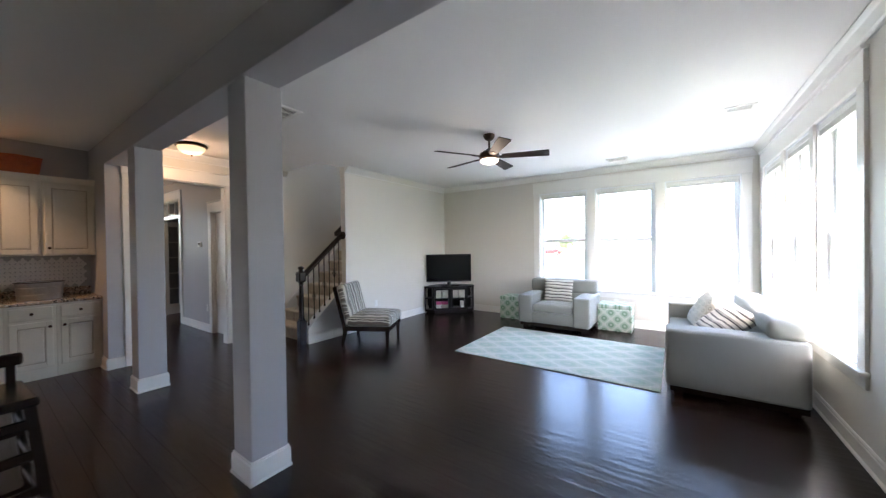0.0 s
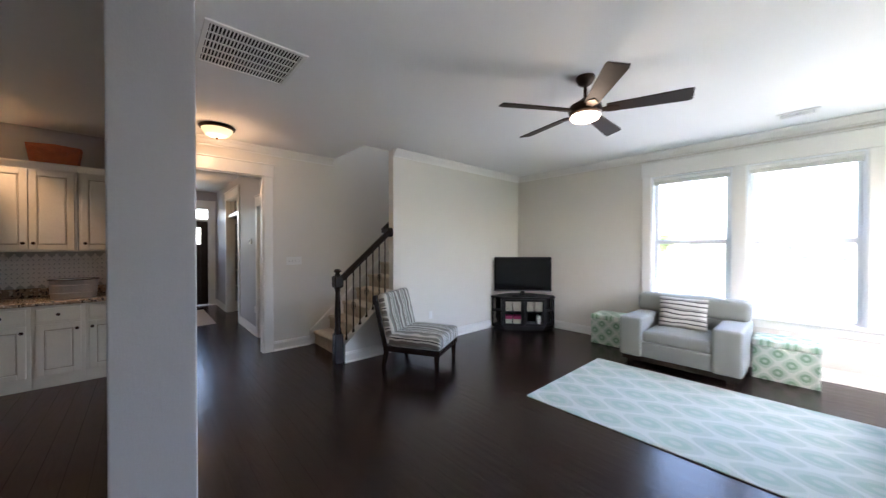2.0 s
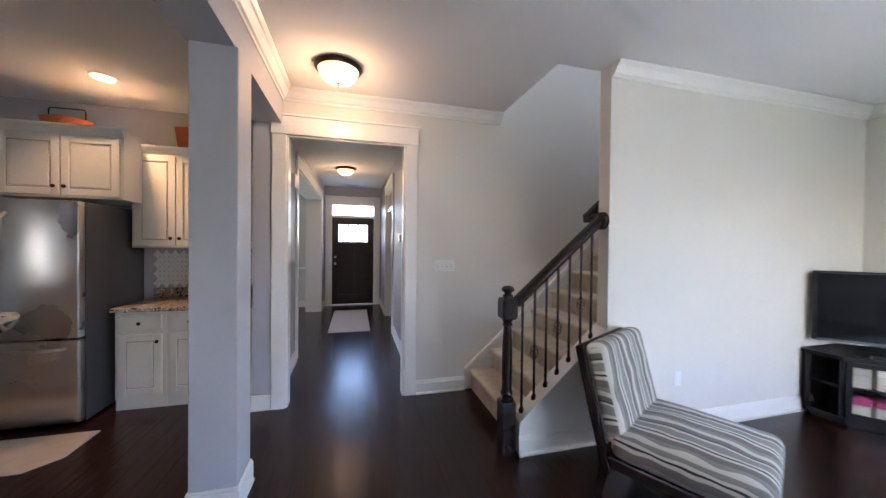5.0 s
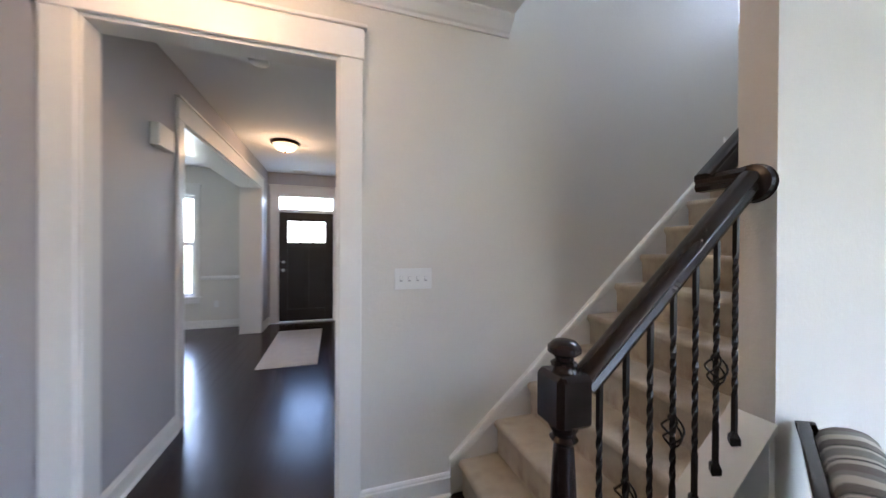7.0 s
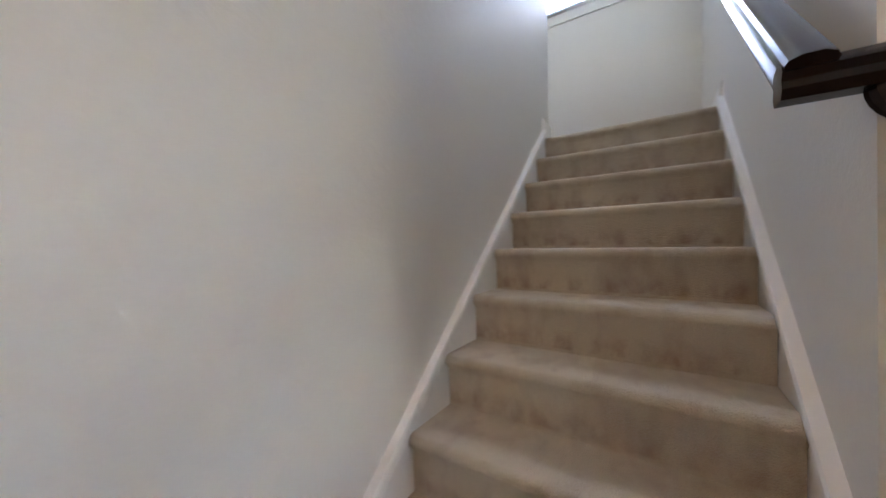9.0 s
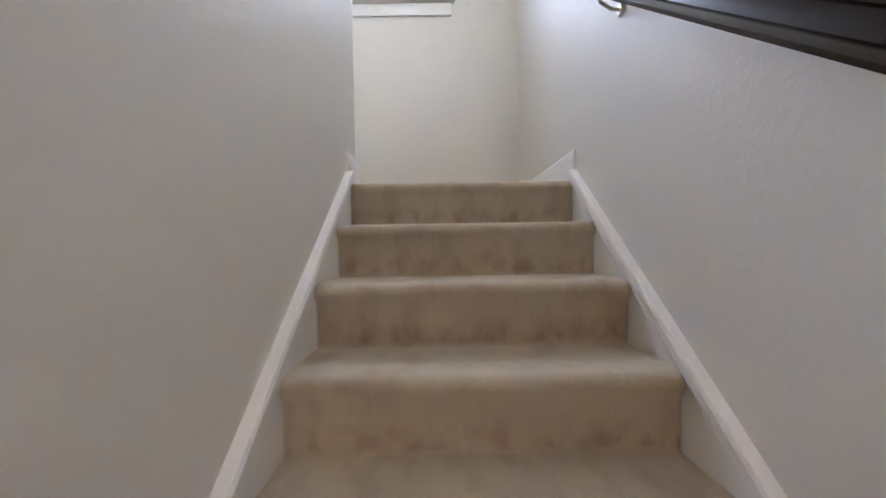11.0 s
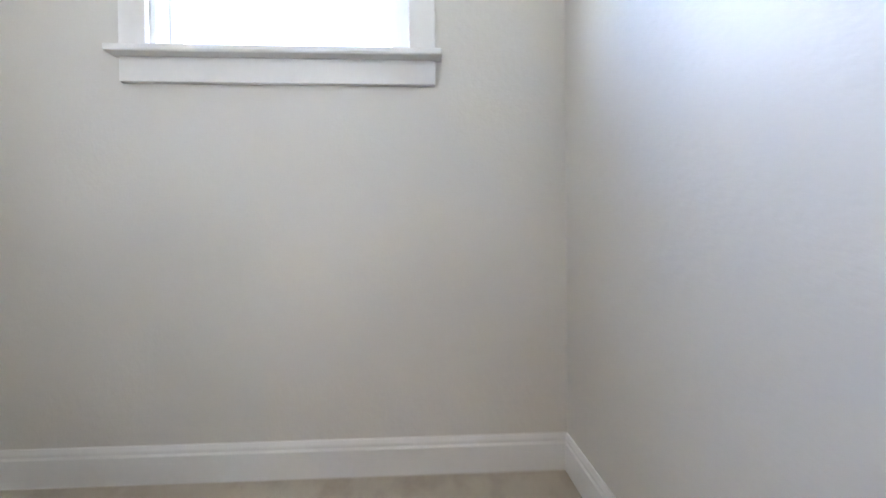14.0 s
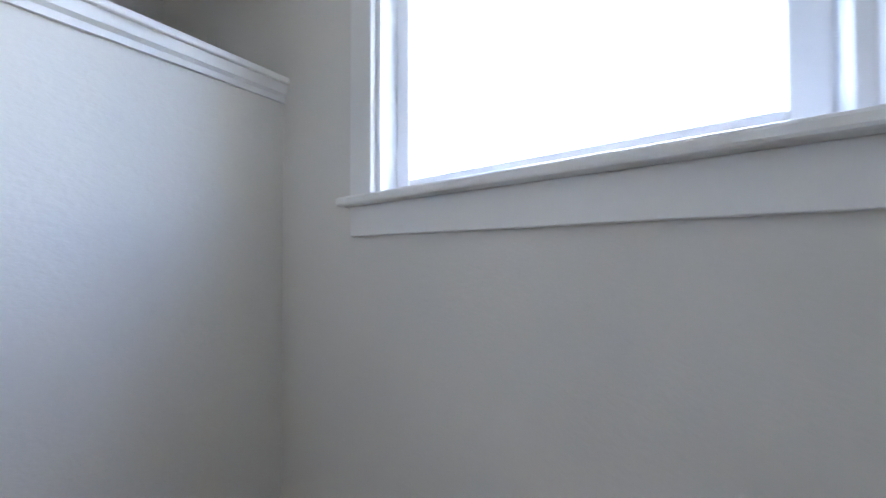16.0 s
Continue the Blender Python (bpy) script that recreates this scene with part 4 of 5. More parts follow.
bm = bmesh.new()
box(bm, -0.797, 0.797, -1.168, 1.168, 0.001, 0.012, bevel=0.004)
rug = tagged(new("area_rug", finish(bm, "area_rug", M_RUG)), "pale green and cream rug with a wavy lattice pattern", "rug")
rug.location = (6.375, 2.3, 0)

# striped slipper chair
ch = thing("slipper_chair", pose(5.41, 4.87, 0, 0, 0, 28), "armless chair in striped cloth on dark tapered legs", "chair")
W2, D2 = 0.33, 0.355
for sx in (-1, 1):
    for sy, lean in ((-1, 0.0), (1, 0.05)):
        bm = bmesh.new()
        x, y = sx * (W2 - 0.03), sy * (D2 - 0.04)
        a, b = 0.026, 0.017
        lo = [bm.verts.new((x + u * b, y + v * b + lean, 0)) for u, v in ((-1, -1), (1, -1), (1, 1), (-1, 1))]
        hi = [bm.verts.new((x + u * a, y + v * a, 0.24)) for u, v in ((-1, -1), (1, -1), (1, 1), (-1, 1))]
        bm.faces.new(lo[::-1]), bm.faces.new(hi)
        for i in range(4):
            bm.faces.new((lo[i], lo[(i + 1) % 4], hi[(i + 1) % 4], hi[i]))
        part("leg", bm, M_ESPRESSO, ch)
part("seat_frame", B(-W2, W2, -D2, D2, 0.2, 0.265, bevel=0.008), M_ESPRESSO, ch)
soft_box("seat", ch, -W2 - 0.005, W2 + 0.005, -D2 - 0.02, D2 - 0.06, 0.262, 0.42, M_STRIPE, 0.05, 0.03)
tilt = Matrix.Translation((0, D2 - 0.12, 0.36)) @ pose(0, 0, 0, -14)
soft_box("backrest", ch, -W2 + 0.005, W2 - 0.005, -0.03, 0.1, -0.02, 0.54, M_STRIPE, 0.05, 0.0, tilt=tilt)
for sx in (-1, 1):
    bm = B(sx * W2 - 0.016, sx * W2 + 0.016, 0.085, 0.135, -0.16, 0.53, bevel=0.006)
    part("back_post", bm, M_ESPRESSO, ch).matrix_basis = tilt
part("top_rail", B(-W2, W2, 0.098, 0.13, 0.49, 0.535, bevel=0.006), M_ESPRESSO, ch).matrix_basis = tilt

# corner television stand and television; it faces the middle of the room
tv = thing("tv_stand", pose(7.82, 5.06, 0, 0, 0, -48), "black wooden corner television stand with open shelves", "tv stand")
plan = [(-0.55, 0.1), (-0.55, -0.05), (-0.36, -0.2), (0.36, -0.2), (0.55, -0.05), (0.55, 0.1), (0.2, 0.36), (-0.2, 0.36)]
grow = lambda k: [(x * k, y * k) for x, y in plan]  # noqa: E731
for name, z0, z1, k in (("top", 0.535, 0.565, 1.0), ("shelf", 0.3, 0.32, 0.95), ("bottom_panel", 0.03, 0.07, 0.97), ("plinth", 0.0, 0.03, 0.9)):
    bm = bmesh.new()
    prism(bm, grow(k), z0, z1)
    part(name, bm, M_BLACKWOOD, tv)
for x0, x1, y0, y1 in ((-0.375, -0.345, -0.19, 0.2), (0.345, 0.375, -0.19, 0.2), (-0.015, 0.015, -0.19, 0.2), (-0.535, -0.505, -0.06, 0.1), (0.505, 0.535, -0.06, 0.1)):
    part("upright", B(x0, x1, y0, y1, 0.07, 0.535), M_BLACKWOOD, tv)
part("back_panel", B(-0.5, 0.5, 0.1, 0.115, 0.07, 0.535), M_BLACKWOOD, tv)
for x0, x1 in ((-0.345, -0.015), (0.015, 0.345)):
    dr = part("glass_door", B(x0 + 0.002, x1 - 0.002, -0.192, -0.19, 0.08, 0.53), M_GLASS, tv)
    bm = bmesh.new()
    for b in ((x0, x0 + 0.035, 0.075, 0.532), (x1 - 0.035, x1, 0.075, 0.532), (x0 + 0.035, x1 - 0.035, 0.075, 0.115), (x0 + 0.035, x1 - 0.035, 0.495, 0.532)):
        box(bm, b[0], b[1], -0.212, -0.193, b[2], b[3])
    part("door_frame", bm, M_BLACKWOOD, dr)
tvm = tv.matrix_basis
for i, (x, z, mat, lab) in enumerate(((-0.255, 0.32, M_BIN, "cream canvas bin on the stand's shelf"), (-0.105, 0.32, M_BIN, "cream canvas bin on the stand's shelf"), (0.105, 0.32, M_BIN, "cream canvas bin on the stand's shelf"),
                                      (0.255, 0.32, M_BIN, "cream canvas bin on the stand's shelf"), (-0.255, 0.07, M_BIN, "cream canvas bin with magenta trim"), (-0.105, 0.07, M_BIN, "cream canvas bin with magenta trim"))):
    t = thing("storage_bin", tvm @ pose(x, -0.08, z + 0.001), lab, "storage bin", "bins in the tv stand")
    soft_box("body", t, -0.062, 0.062, -0.08, 0.08, 0, 0.11, mat, 0.008)
    soft_box("rim", t, -0.065, 0.065, -0.083, 0.083, 0.11, 0.165, M_PINK if z < 0.1 else mat, 0.008)
t = thing("media_player", tvm @ pose(0.17, -0.08, 0.071), "small gray electronic box in the stand", "media player")
part("body", B(-0.1, 0.1, -0.08, 0.08, 0, 0.05, bevel=0.006), M_FRIDGE_SIDE, t)
for y in (-0.06, 0.06):
    part("foot", B(-0.08, 0.08, y - 0.01, y + 0.01, -0.001, 0.001), M_BLACKWOOD, t)
t = thing("game_console", tvm @ pose(0.26, -0.1, 0.071), "white upright console in the stand", "game console")
part("body", B(-0.03, 0.03, -0.07, 0.07, 0.012, 0.17, bevel=0.006), M_PLASTIC, t)
part("stand", B(-0.04, 0.04, -0.06, 0.06, 0, 0.012, bevel=0.003), M_FRIDGE_SIDE, t)
s = thing("television", tvm @ pose(0, -0.03, 0.566), "black flat-screen television, switched off", "television")
part("bezel", B(-0.49, 0.49, -0.012, 0.045, 0.085, 0.685, bevel=0.008), M_BLACKWOOD, s)
part("screen", B(-0.47, 0.47, -0.015, -0.011, 0.11, 0.665), M_SCREEN, s)
part("speaker_strip", B(-0.47, 0.47, -0.016, -0.011, 0.088, 0.106), M_FRIDGE_SIDE, s, "gray strip under the screen")
bm = bmesh.new()
lathe(bm, [(0.2, 0.0), (0.2, 0.008), (0.12, 0.014), (0.03, 0.02), (0.03, 0.1)], 0, 0.02, 28)
bmesh.ops.scale(bm, vec=(1.3, 0.7, 1), verts=bm.verts)
part("foot", bm, M_BLACKWOOD, s, smooth=True)
t = thing("soundbar", tvm @ pose(0.0, -0.16, 0.566), "slim black soundbar before the television", "soundbar")
part("body", B(-0.2, 0.2, -0.025, 0.025, 0, 0.03, bevel=0.006), M_BLACKWOOD, t)

# ceiling fan
fan = thing("ceiling_fan", pose(5.445, 2.845, CE), "bronze five-blade ceiling fan with a lit bowl", "ceiling fan")
bm = bmesh.new()
lathe(bm, [(0.07, 0), (0.07, -0.02), (0.05, -0.055), (0.025, -0.07)], 0, 0, 24)
part("canopy", bm, M_BRONZE, fan, smooth=True)
bm = bmesh.new()
lathe(bm, [(0.013, -0.06), (0.013, -0.19)], 0, 0, 12)
part("downrod", bm, M_BRONZE, fan)
bm = bmesh.new()
lathe(bm, [(0.03, -0.17), (0.05, -0.185), (0.075, -0.2), (0.115, -0.225), (0.125, -0.26), (0.12, -0.285), (0.1, -0.3)], 0, 0, 28)
part("motor_housing", bm, M_BRONZE, fan, smooth=True)
bm = bmesh.new()
lathe(bm, [(0.105, -0.3), (0.112, -0.312), (0.1, -0.33), (0.07, -0.343), (0.02, -0.35)], 0, 0, 28)
part("light_bowl", bm, M_FANBULB, fan, "lit frosted glass bowl", smooth=True)
for k in range(5):
    a = 72 * k + FAN_TURN
    bm = bmesh.new()
    outline = [(0.15, -0.05), (0.66, -0.07), (0.69, -0.062), (0.7, 0.062), (0.67, 0.07), (0.15, 0.05)]
    prism(bm, outline, -0.004, 0.004)
    bl = part("blade", bm, M_BLADE, fan, at=pose(0, 0, -0.265, 0, 0, a) @ pose(0, 0, 0, -13, 0, 0))
    bm = bmesh.new()
    prism(bm, [(0.09, -0.02), (0.2, -0.035), (0.24, 0.0), (0.2, 0.035), (0.09, 0.02)], -0.012, -0.005)
    part("blade_iron", bm, M_BRONZE, bl)
lamp("fan_lamp", 5.445, 2.845, CE - 0.42, 0.2, (1.0, 0.8, 0.6))


def dome_light(x, y, watts, r=0.165):
    t = thing("ceiling_light", pose(x, y, CE), "bronze flush ceiling light with a lit glass bowl", "ceiling light", "flush ceiling lights")
    bm = bmesh.new()
    lathe(bm, [(r, 0), (r + 0.01, -0.012), (r, -0.03), (r - 0.012, -0.035)], 0, 0, 32)
    part("pan", bm, M_BRONZE, t, smooth=True)
    bm = bmesh.new()
    lathe(bm, [(r - 0.014, -0.03), (r - 0.025, -0.06), (r * 0.65, -0.1), (r * 0.3, -0.118), (0.012, -0.122)], 0, 0, 32)
    part("glass_bowl", bm, M_BULB, t, "lit frosted glass bowl", smooth=True)
    bm = bmesh.new()
    lathe(bm, [(0.016, -0.12), (0.012, -0.13), (0.014, -0.138), (0.004, -0.148)], 0, 0, 12)
    part("finial", bm, M_BRONZE, t, smooth=True)
    lamp("dome_lamp", x, y, CE - 0.2, watts, WARM)


dome_light(3.47, 6.06, 0.25)
dome_light(3.43, 9.53, 0.2)


def vent(x0, x1, y0, y1, along, n, label, name="ceiling_vent"):
    t = thing(name, pose((x0 + x1) / 2, (y0 + y1) / 2, CE), label, "vent")
    a, b, f = (x1 - x0) / 2, (y1 - y0) / 2, 0.028
    bm = bmesh.new()
    for q in ((-a, a, -b, -b + f), (-a, a, b - f, b), (-a, -a + f, -b + f, b - f), (a - f, a, -b + f, b - f)):
        box(bm, *q, -0.012, 0.0, bevel=0.003)
    part("frame", bm, M_PLASTIC, t)
    # thin sheet on the ceiling; the duct's darkness is put into its colour
    part("backing", B(-a + f, a - f, -b + f, b - f, -0.002, 0.0), M_DARKGAP, t, "flat black sheet standing in for the shade behind the slats")
    bm = B(-(a - f) if along == "x" else -0.0044, (a - f) if along == "x" else 0.0044, -0.0044 if along == "x" else -(b - f), 0.0044 if along == "x" else (b - f), -0.0075, -0.0055)
    me = finish(bm, "slat", M_PLASTIC)
    span = (b if along == "x" else a) - f
    for k in range(n):
        s = -span + 2 * span * (k + 0.5) / n
        o = new("slat", me)
        o.parent, o.location = t, ((0, s, 0) if along == "x" else (s, 0, 0))
    if n > 10:
        for k in range(1, 5):
            s = -b + f + 2 * (b - f) * k / 5
            part("divider", B(-a + f, a - f, s - 0.006, s + 0.006, -0.0095, -0.003), M_PLASTIC, t)


vent(3.13, 3.72, 4.0, 4.57, "y", 27, "large white slatted return vent")
vent(7.62, 7.8, 1.6, 1.9, "y", 6, "small white supply vent")
vent(6.15, 6.33, 0.35, 0.6, "y", 6, "small white supply vent")
vent(3.35, 3.65, 11.2, 11.35, "x", 5, "small white hall vent")


def wall_plate(m, w, h, toggles, label, category="switch plate"):
    t = thing("switch_plate" if toggles else "outlet_plate", m, label, category)
    part("plate", B(-w / 2, w / 2, -0.006, 0, -h / 2, h / 2, bevel=0.003), M_PLASTIC, t)
    for k in range(toggles):
        x = (k - (toggles - 1) / 2) * 0.046
        part("toggle", B(x - 0.005, x + 0.005, -0.016, -0.006, -0.006, 0.014, bevel=0.002), M_PLASTIC, t)
        part("toggle_slot", B(x - 0.007, x + 0.007, -0.0065, -0.006, -0.014, 0.014), M_GROUT, t)
    if not toggles:
        for z in (-0.02, 0.02):
            part("socket", B(-0.016, 0.016, -0.008, -0.006, z - 0.014, z + 0.014, bevel=0.003), M_PLASTIC, t)


wall_plate(pose(4.445, YH, 1.236), 0.208, 0.114, 4, "white plate with four toggle switches")
wall_plate(pose(6.05, YN, 0.41), 0.07, 0.115, 0, "white electrical outlet plate on the wall", "outlet")
wall_plate(pose(2.9, 6.86, 1.22, 0, 0, 90), 0.07, 0.115, 1, "white single toggle switch")
wall_plate(pose(XE, 1.85, 0.41, 0, 0, -90), 0.07, 0.115, 0, "white electrical outlet plate on the wall", "outlet")
wall_plate(pose(4.2, 7.7, 0.41, 0, 0, -90), 0.07, 0.115, 0, "white electrical outlet plate on the wall", "outlet")
wall_plate(pose(2.1, YF, 0.41), 0.07, 0.115, 0, "white electrical outlet plate on the wall", "outlet")
t = thing("thermostat", pose(4.2, 7.95, 1.52, 0, 0, -90), "small white thermostat on the hall wall", "thermostat")
part("body", B(-0.06, 0.06, -0.028, 0, -0.045, 0.045, bevel=0.006), M_PLASTIC, t)
part("display", B(-0.03, 0.03, -0.03, -0.028, -0.01, 0.025), M_SCREEN, t)
t = thing("door_chime", pose(2.9, 7.52, 2.14, 0, 0, 90), "white door chime box on the gray hall wall", "door chime")
part("body", B(-0.11, 0.11, -0.055, 0, -0.075, 0.075, bevel=0.008), M_PLASTIC, t)
t = thing("smoke_detector", pose(3.51, 7.5, CE), "round white smoke detector", "smoke detector")
bm = bmesh.new()
lathe(bm, [(0.065, 0), (0.066, -0.018), (0.058, -0.03), (0.04, -0.036), (0.01, -0.037)], 0, 0, 24)
part("body", bm, M_PLASTIC, t, smooth=True)
bm = bmesh.new()
box(bm, 3.18, 3.85, 9.03, 10.85, 0.001, 0.01, bevel=0.003)
solid("door_mat", bm, M_MAT, "beige woven runner by the front door", "mat")
bm = bmesh.new()
prism(bm, [(0.7, 6.05), (1.62, 6.05), (1.75, 6.18), (1.75, 6.5), (0.7, 6.5)], 0.001, 0.011)
solid("kitchen_mat", bm, M_MAT, "beige mat before the refrigerator", "mat")

# ---- kitchen ----


def raised_door(parent, x0, x1, z0, z1, knob, name="door"):
    """A raised-panel front in the plane y 0, its face at -0.02."""
    f = 0.055
    d = part(name, B(x0, x1, -0.012, 0, z0, z1), M_CREAM, parent)
    bm = bmesh.new()
    for b in ((x0, x0 + f, z0, z1), (x1 - f, x1, z0, z1), (x0 + f, x1 - f, z0, z0 + f), (x0 + f, x1 - f, z1 - f, z1)):
        box(bm, b[0], b[1], -0.021, -0.012, b[2], b[3], bevel=0.0025, segs=1)
    part("frame", bm, M_CREAM, d)
    g = f + 0.01
    part("panel", B(x0 + g, x1 - g, -0.02, -0.012, z0 + g, z1 - g, bevel=0.007, segs=1), M_CREAM, d)
    bm = bmesh.new()
    for b in ((x0 + f, x0 + g, z0 + f, z1 - f), (x1 - g, x1 - f, z0 + f, z1 - f), (x0 + g, x1 - g, z0 + f, z0 + g), (x0 + g, x1 - g, z1 - g, z1 - f)):
        box(bm, b[0], b[1], -0.0128, -0.012, b[2], b[3])
    part("glaze_line", bm, M_GLAZE, d, "brown glaze in the groove")
    knob_at(d, *knob)


def knob_at(parent, x, z):
    bm = bmesh.new()
    lathe(bm, [(0.013, -0.046), (0.016, -0.04), (0.012, -0.032), (0.006, -0.028), (0.006, -0.02)], x, z, 12, axis="y")
    part("knob", bm, M_BRONZE, parent, "dark bronze knob", smooth=True)


for x0, side in ((1.65, 1), (2.02, 1), (2.39, -1)):
    w = 0.37
    c = thing("base_cabinet", pose(x0, 6.83, 0), "cream glazed base cabinet with a drawer and a door", "cabinet", "base cabinets")
    part("body", B(0, w - 0.002, 0.0, 0.615, 0.1, 0.838), M_CREAM, c)
    part("toe_kick", B(0, w - 0.002, 0.012, 0.5, 0, 0.1), M_CREAM, c)
    dr = part("drawer", B(0.03, w - 0.03, -0.02, 0, 0.675, 0.81, bevel=0.005), M_CREAM, c)
    knob_at(dr, w / 2, 0.743)
    raised_door(c, 0.03, w - 0.03, 0.13, 0.645, (w - 0.055 if side > 0 else 0.055, 0.585))
bm = bmesh.new()
box(bm, 1.63, BX0 - 0.002, 6.795, 7.448, 0.84, 0.878, bevel=0.006)
box(bm, 1.63, BX0 - 0.002, 7.42, 7.449, 0.878, 0.97, bevel=0.004)
solid("countertop", bm, M_GRANITE, "speckled brown granite countertop with a low upstand", "countertop")
for x0, w, z0, z1, y0, doors in ((1.615, 0.7, 1.38, 2.27, 7.12, 2), (2.317, 0.452, 1.38, 2.27, 7.12, 1), (0.86, 0.84, 1.79, 2.33, 6.86, 2)):
    c = thing("wall_cabinet", pose(x0, y0, 0), "cream glazed wall cabinet with raised-panel doors", "cabinet", "wall cabinets")
    part("body", B(0, w - 0.002, 0, 7.448 - y0, z0, z1), M_CREAM, c)
    dw = (w - 0.04) / doors
    for k in range(doors):
        a = 0.02 + dw * k
        raised_door(c, a + 0.004, a + dw - 0.004, z0 + 0.02, z1 - 0.03, ((a + dw - 0.035) if (k == 0 and doors == 2) else a + 0.035, z0 + 0.09))
    bm = bmesh.new()
    run(bm, (-0.0, 0.0), (w, 0.0), (0, -1), z1 - 0.01, [(0, 0), (0.008, 0), (0.02, 0.02), (0.045, 0.05), (0.05, 0.065), (0, 0.065)])
    box(bm, 0, w - 0.002, 0.0, 7.448 - y0, z1, z1 + 0.054)
    part("crown", bm, M_CREAM, c, "cream crown moulding")

fr = thing("refrigerator", pose(0.62, 6.6, 0), "stainless French-door refrigerator with gray sides", "refrigerator")
part("body", B(0.0, 0.935, 0.075, 0.82, 0.02, 1.74, bevel=0.006), M_FRIDGE_SIDE, fr, "gray enamel body")
for x0, x1, hx in ((0.0, 0.464, 0.43), (0.47, 0.935, 0.505)):
    d = part("door", B(x0, x1, 0.0, 0.07, 0.69, 1.745, bevel=0.012, segs=3), M_STEEL, fr, "brushed stainless door", smooth=True)
    bm = bmesh.new()
    sweep(bm, [(hx, -0.005, 0.78), (hx, -0.045, 0.82), (hx, -0.06, 1.0), (hx, -0.064, 1.2), (hx, -0.06, 1.42), (hx, -0.045, 1.6), (hx, -0.005, 1.64)], ring(0.014, 10), up=(1, 0, 0))
    part("handle", bm, M_NICKEL, d, "bowed steel handle", smooth=True)
d = part("freezer_drawer", B(0.0, 0.935, 0.0, 0.07, 0.04, 0.68, bevel=0.012, segs=3), M_STEEL, fr, "brushed stainless drawer", smooth=True)
bm = bmesh.new()
sweep(bm, [(0.08, -0.005, 0.62), (0.12, -0.05, 0.62), (0.47, -0.06, 0.62), (0.82, -0.05, 0.62), (0.86, -0.005, 0.62)], ring(0.014, 10))
part("handle", bm, M_NICKEL, d, "steel bar handle", smooth=True)
for x in (0.06, 0.87):
    part("foot", B(x - 0.02, x + 0.02, 0.1, 0.16, 0, 0.02), M_FRIDGE_SIDE, fr)

# island with a raised bar
isl = thing("kitchen_bar", pose(0.3, 5.45, 0), "gray painted breakfast bar with a granite top", "breakfast bar")
part("half_wall", B(0, 1.46, 0.0, 0.2, 0, 1.02), M_GRAY, isl)
part("half_wall", B(1.24, 1.44, -1.3, -0.003, 0, 1.02), M_GRAY, isl)
bm = bmesh.new()
prism(bm, [(0, 0.216), (0, -0.016), (1.224, -0.016), (1.224, -1.316), (1.456, -1.316), (1.456, -0.016), (1.475, -0.016), (1.475, 0.216)], 0, 0.133)
part("base", bm, M_TRIM, isl, "white painted base")
bm = bmesh.new()
prism(bm, [(-0.05, 0.3), (-0.05, -0.22), (1.05, -0.22), (1.05, -1.6), (1.58, -1.6), (1.58, 0.26), (1.54, 0.3)], 1.02, 1.055)
bmesh.ops.bevel(bm, geom=list(bm.edges), offset=0.006, segments=2, affect="EDGES")
part("bar_top", bm, M_GRANITE, isl, "polished speckled granite top")
st = thing("stock_pot", pose(0.95, 5.6, 1.056), "lidded stainless pot on the bar", "pot")
bm = bmesh.new()
lathe(bm, [(0.1, 0), (0.105, 0.01), (0.105, 0.12), (0.11, 0.125)], 0, 0, 24)
part("body", bm, M_STEEL, st, smooth=True)
bm = bmesh.new()
lathe(bm, [(0.108, 0.125), (0.1, 0.14), (0.03, 0.155), (0.015, 0.16), (0.02, 0.175), (0.005, 0.18)], 0, 0, 24)
part("lid", bm, M_STEEL, st, smooth=True)

tub = thing("galvanized_tub", pose(2.29, 7.05, 0.879), "oval galvanized metal tub with a dark rim on the counter", "tub")
bm = bmesh.new()
lathe(bm, [(0.165, 0), (0.172, 0.01), (0.185, 0.19), (0.192, 0.2), (0.18, 0.2), (0.165, 0.02), (0.02, 0.015)], 0, 0, 36)
bmesh.ops.scale(bm, vec=(1, 0.7, 1), verts=bm.verts)
part("body", bm, M_ZINC, tub, smooth=True)
for z in (0.06, 0.14):
    bm = bmesh.new()
    k = 0.172 + 0.07 * z
    sweep(bm, [(k * 1.02 * math.cos(a), 0.7 * k * 1.02 * math.sin(a), z) for a in [2 * math.pi * i / 36 for i in range(37)]], ring(0.004, 6))
    part("band", bm, M_ZINC, tub, smooth=True)
bm = bmesh.new()
sweep(bm, [(0.19 * math.cos(a), 0.133 * math.sin(a), 0.2) for a in [2 * math.pi * i / 36 for i in range(37)]], ring(0.006, 6))
part("rim", bm, M_IRON, tub, "dark rolled rim", smooth=True)

bk = thing("wicker_basket", pose(2.14, 7.22, 2.327), "rectangular red-brown wicker basket on the cabinets", "basket")
bm = bmesh.new()
prism(bm, [(-0.17, 0), (0.17, 0), (0.2, 0.2), (0.0, 0.215), (-0.2, 0.2)], -0.09, 0.09, "y")
part("body", bm, M_BASKET, bk)
for s in (1, -1):
    bm = bmesh.new()
    sweep(bm, [(-0.19, -0.094, 0.18), (-0.1 * s, -0.098, 0.1), (0.1, -0.098, 0.15), (0.19, -0.094, 0.19)], ring(0.008, 6))
    part("braid", bm, M_BASKET, bk, smooth=True)
bk = thing("wicker_basket", pose(1.17, 7.08, 2.387), "oval red wicker basket with a hoop handle", "basket")
bm = bmesh.new()
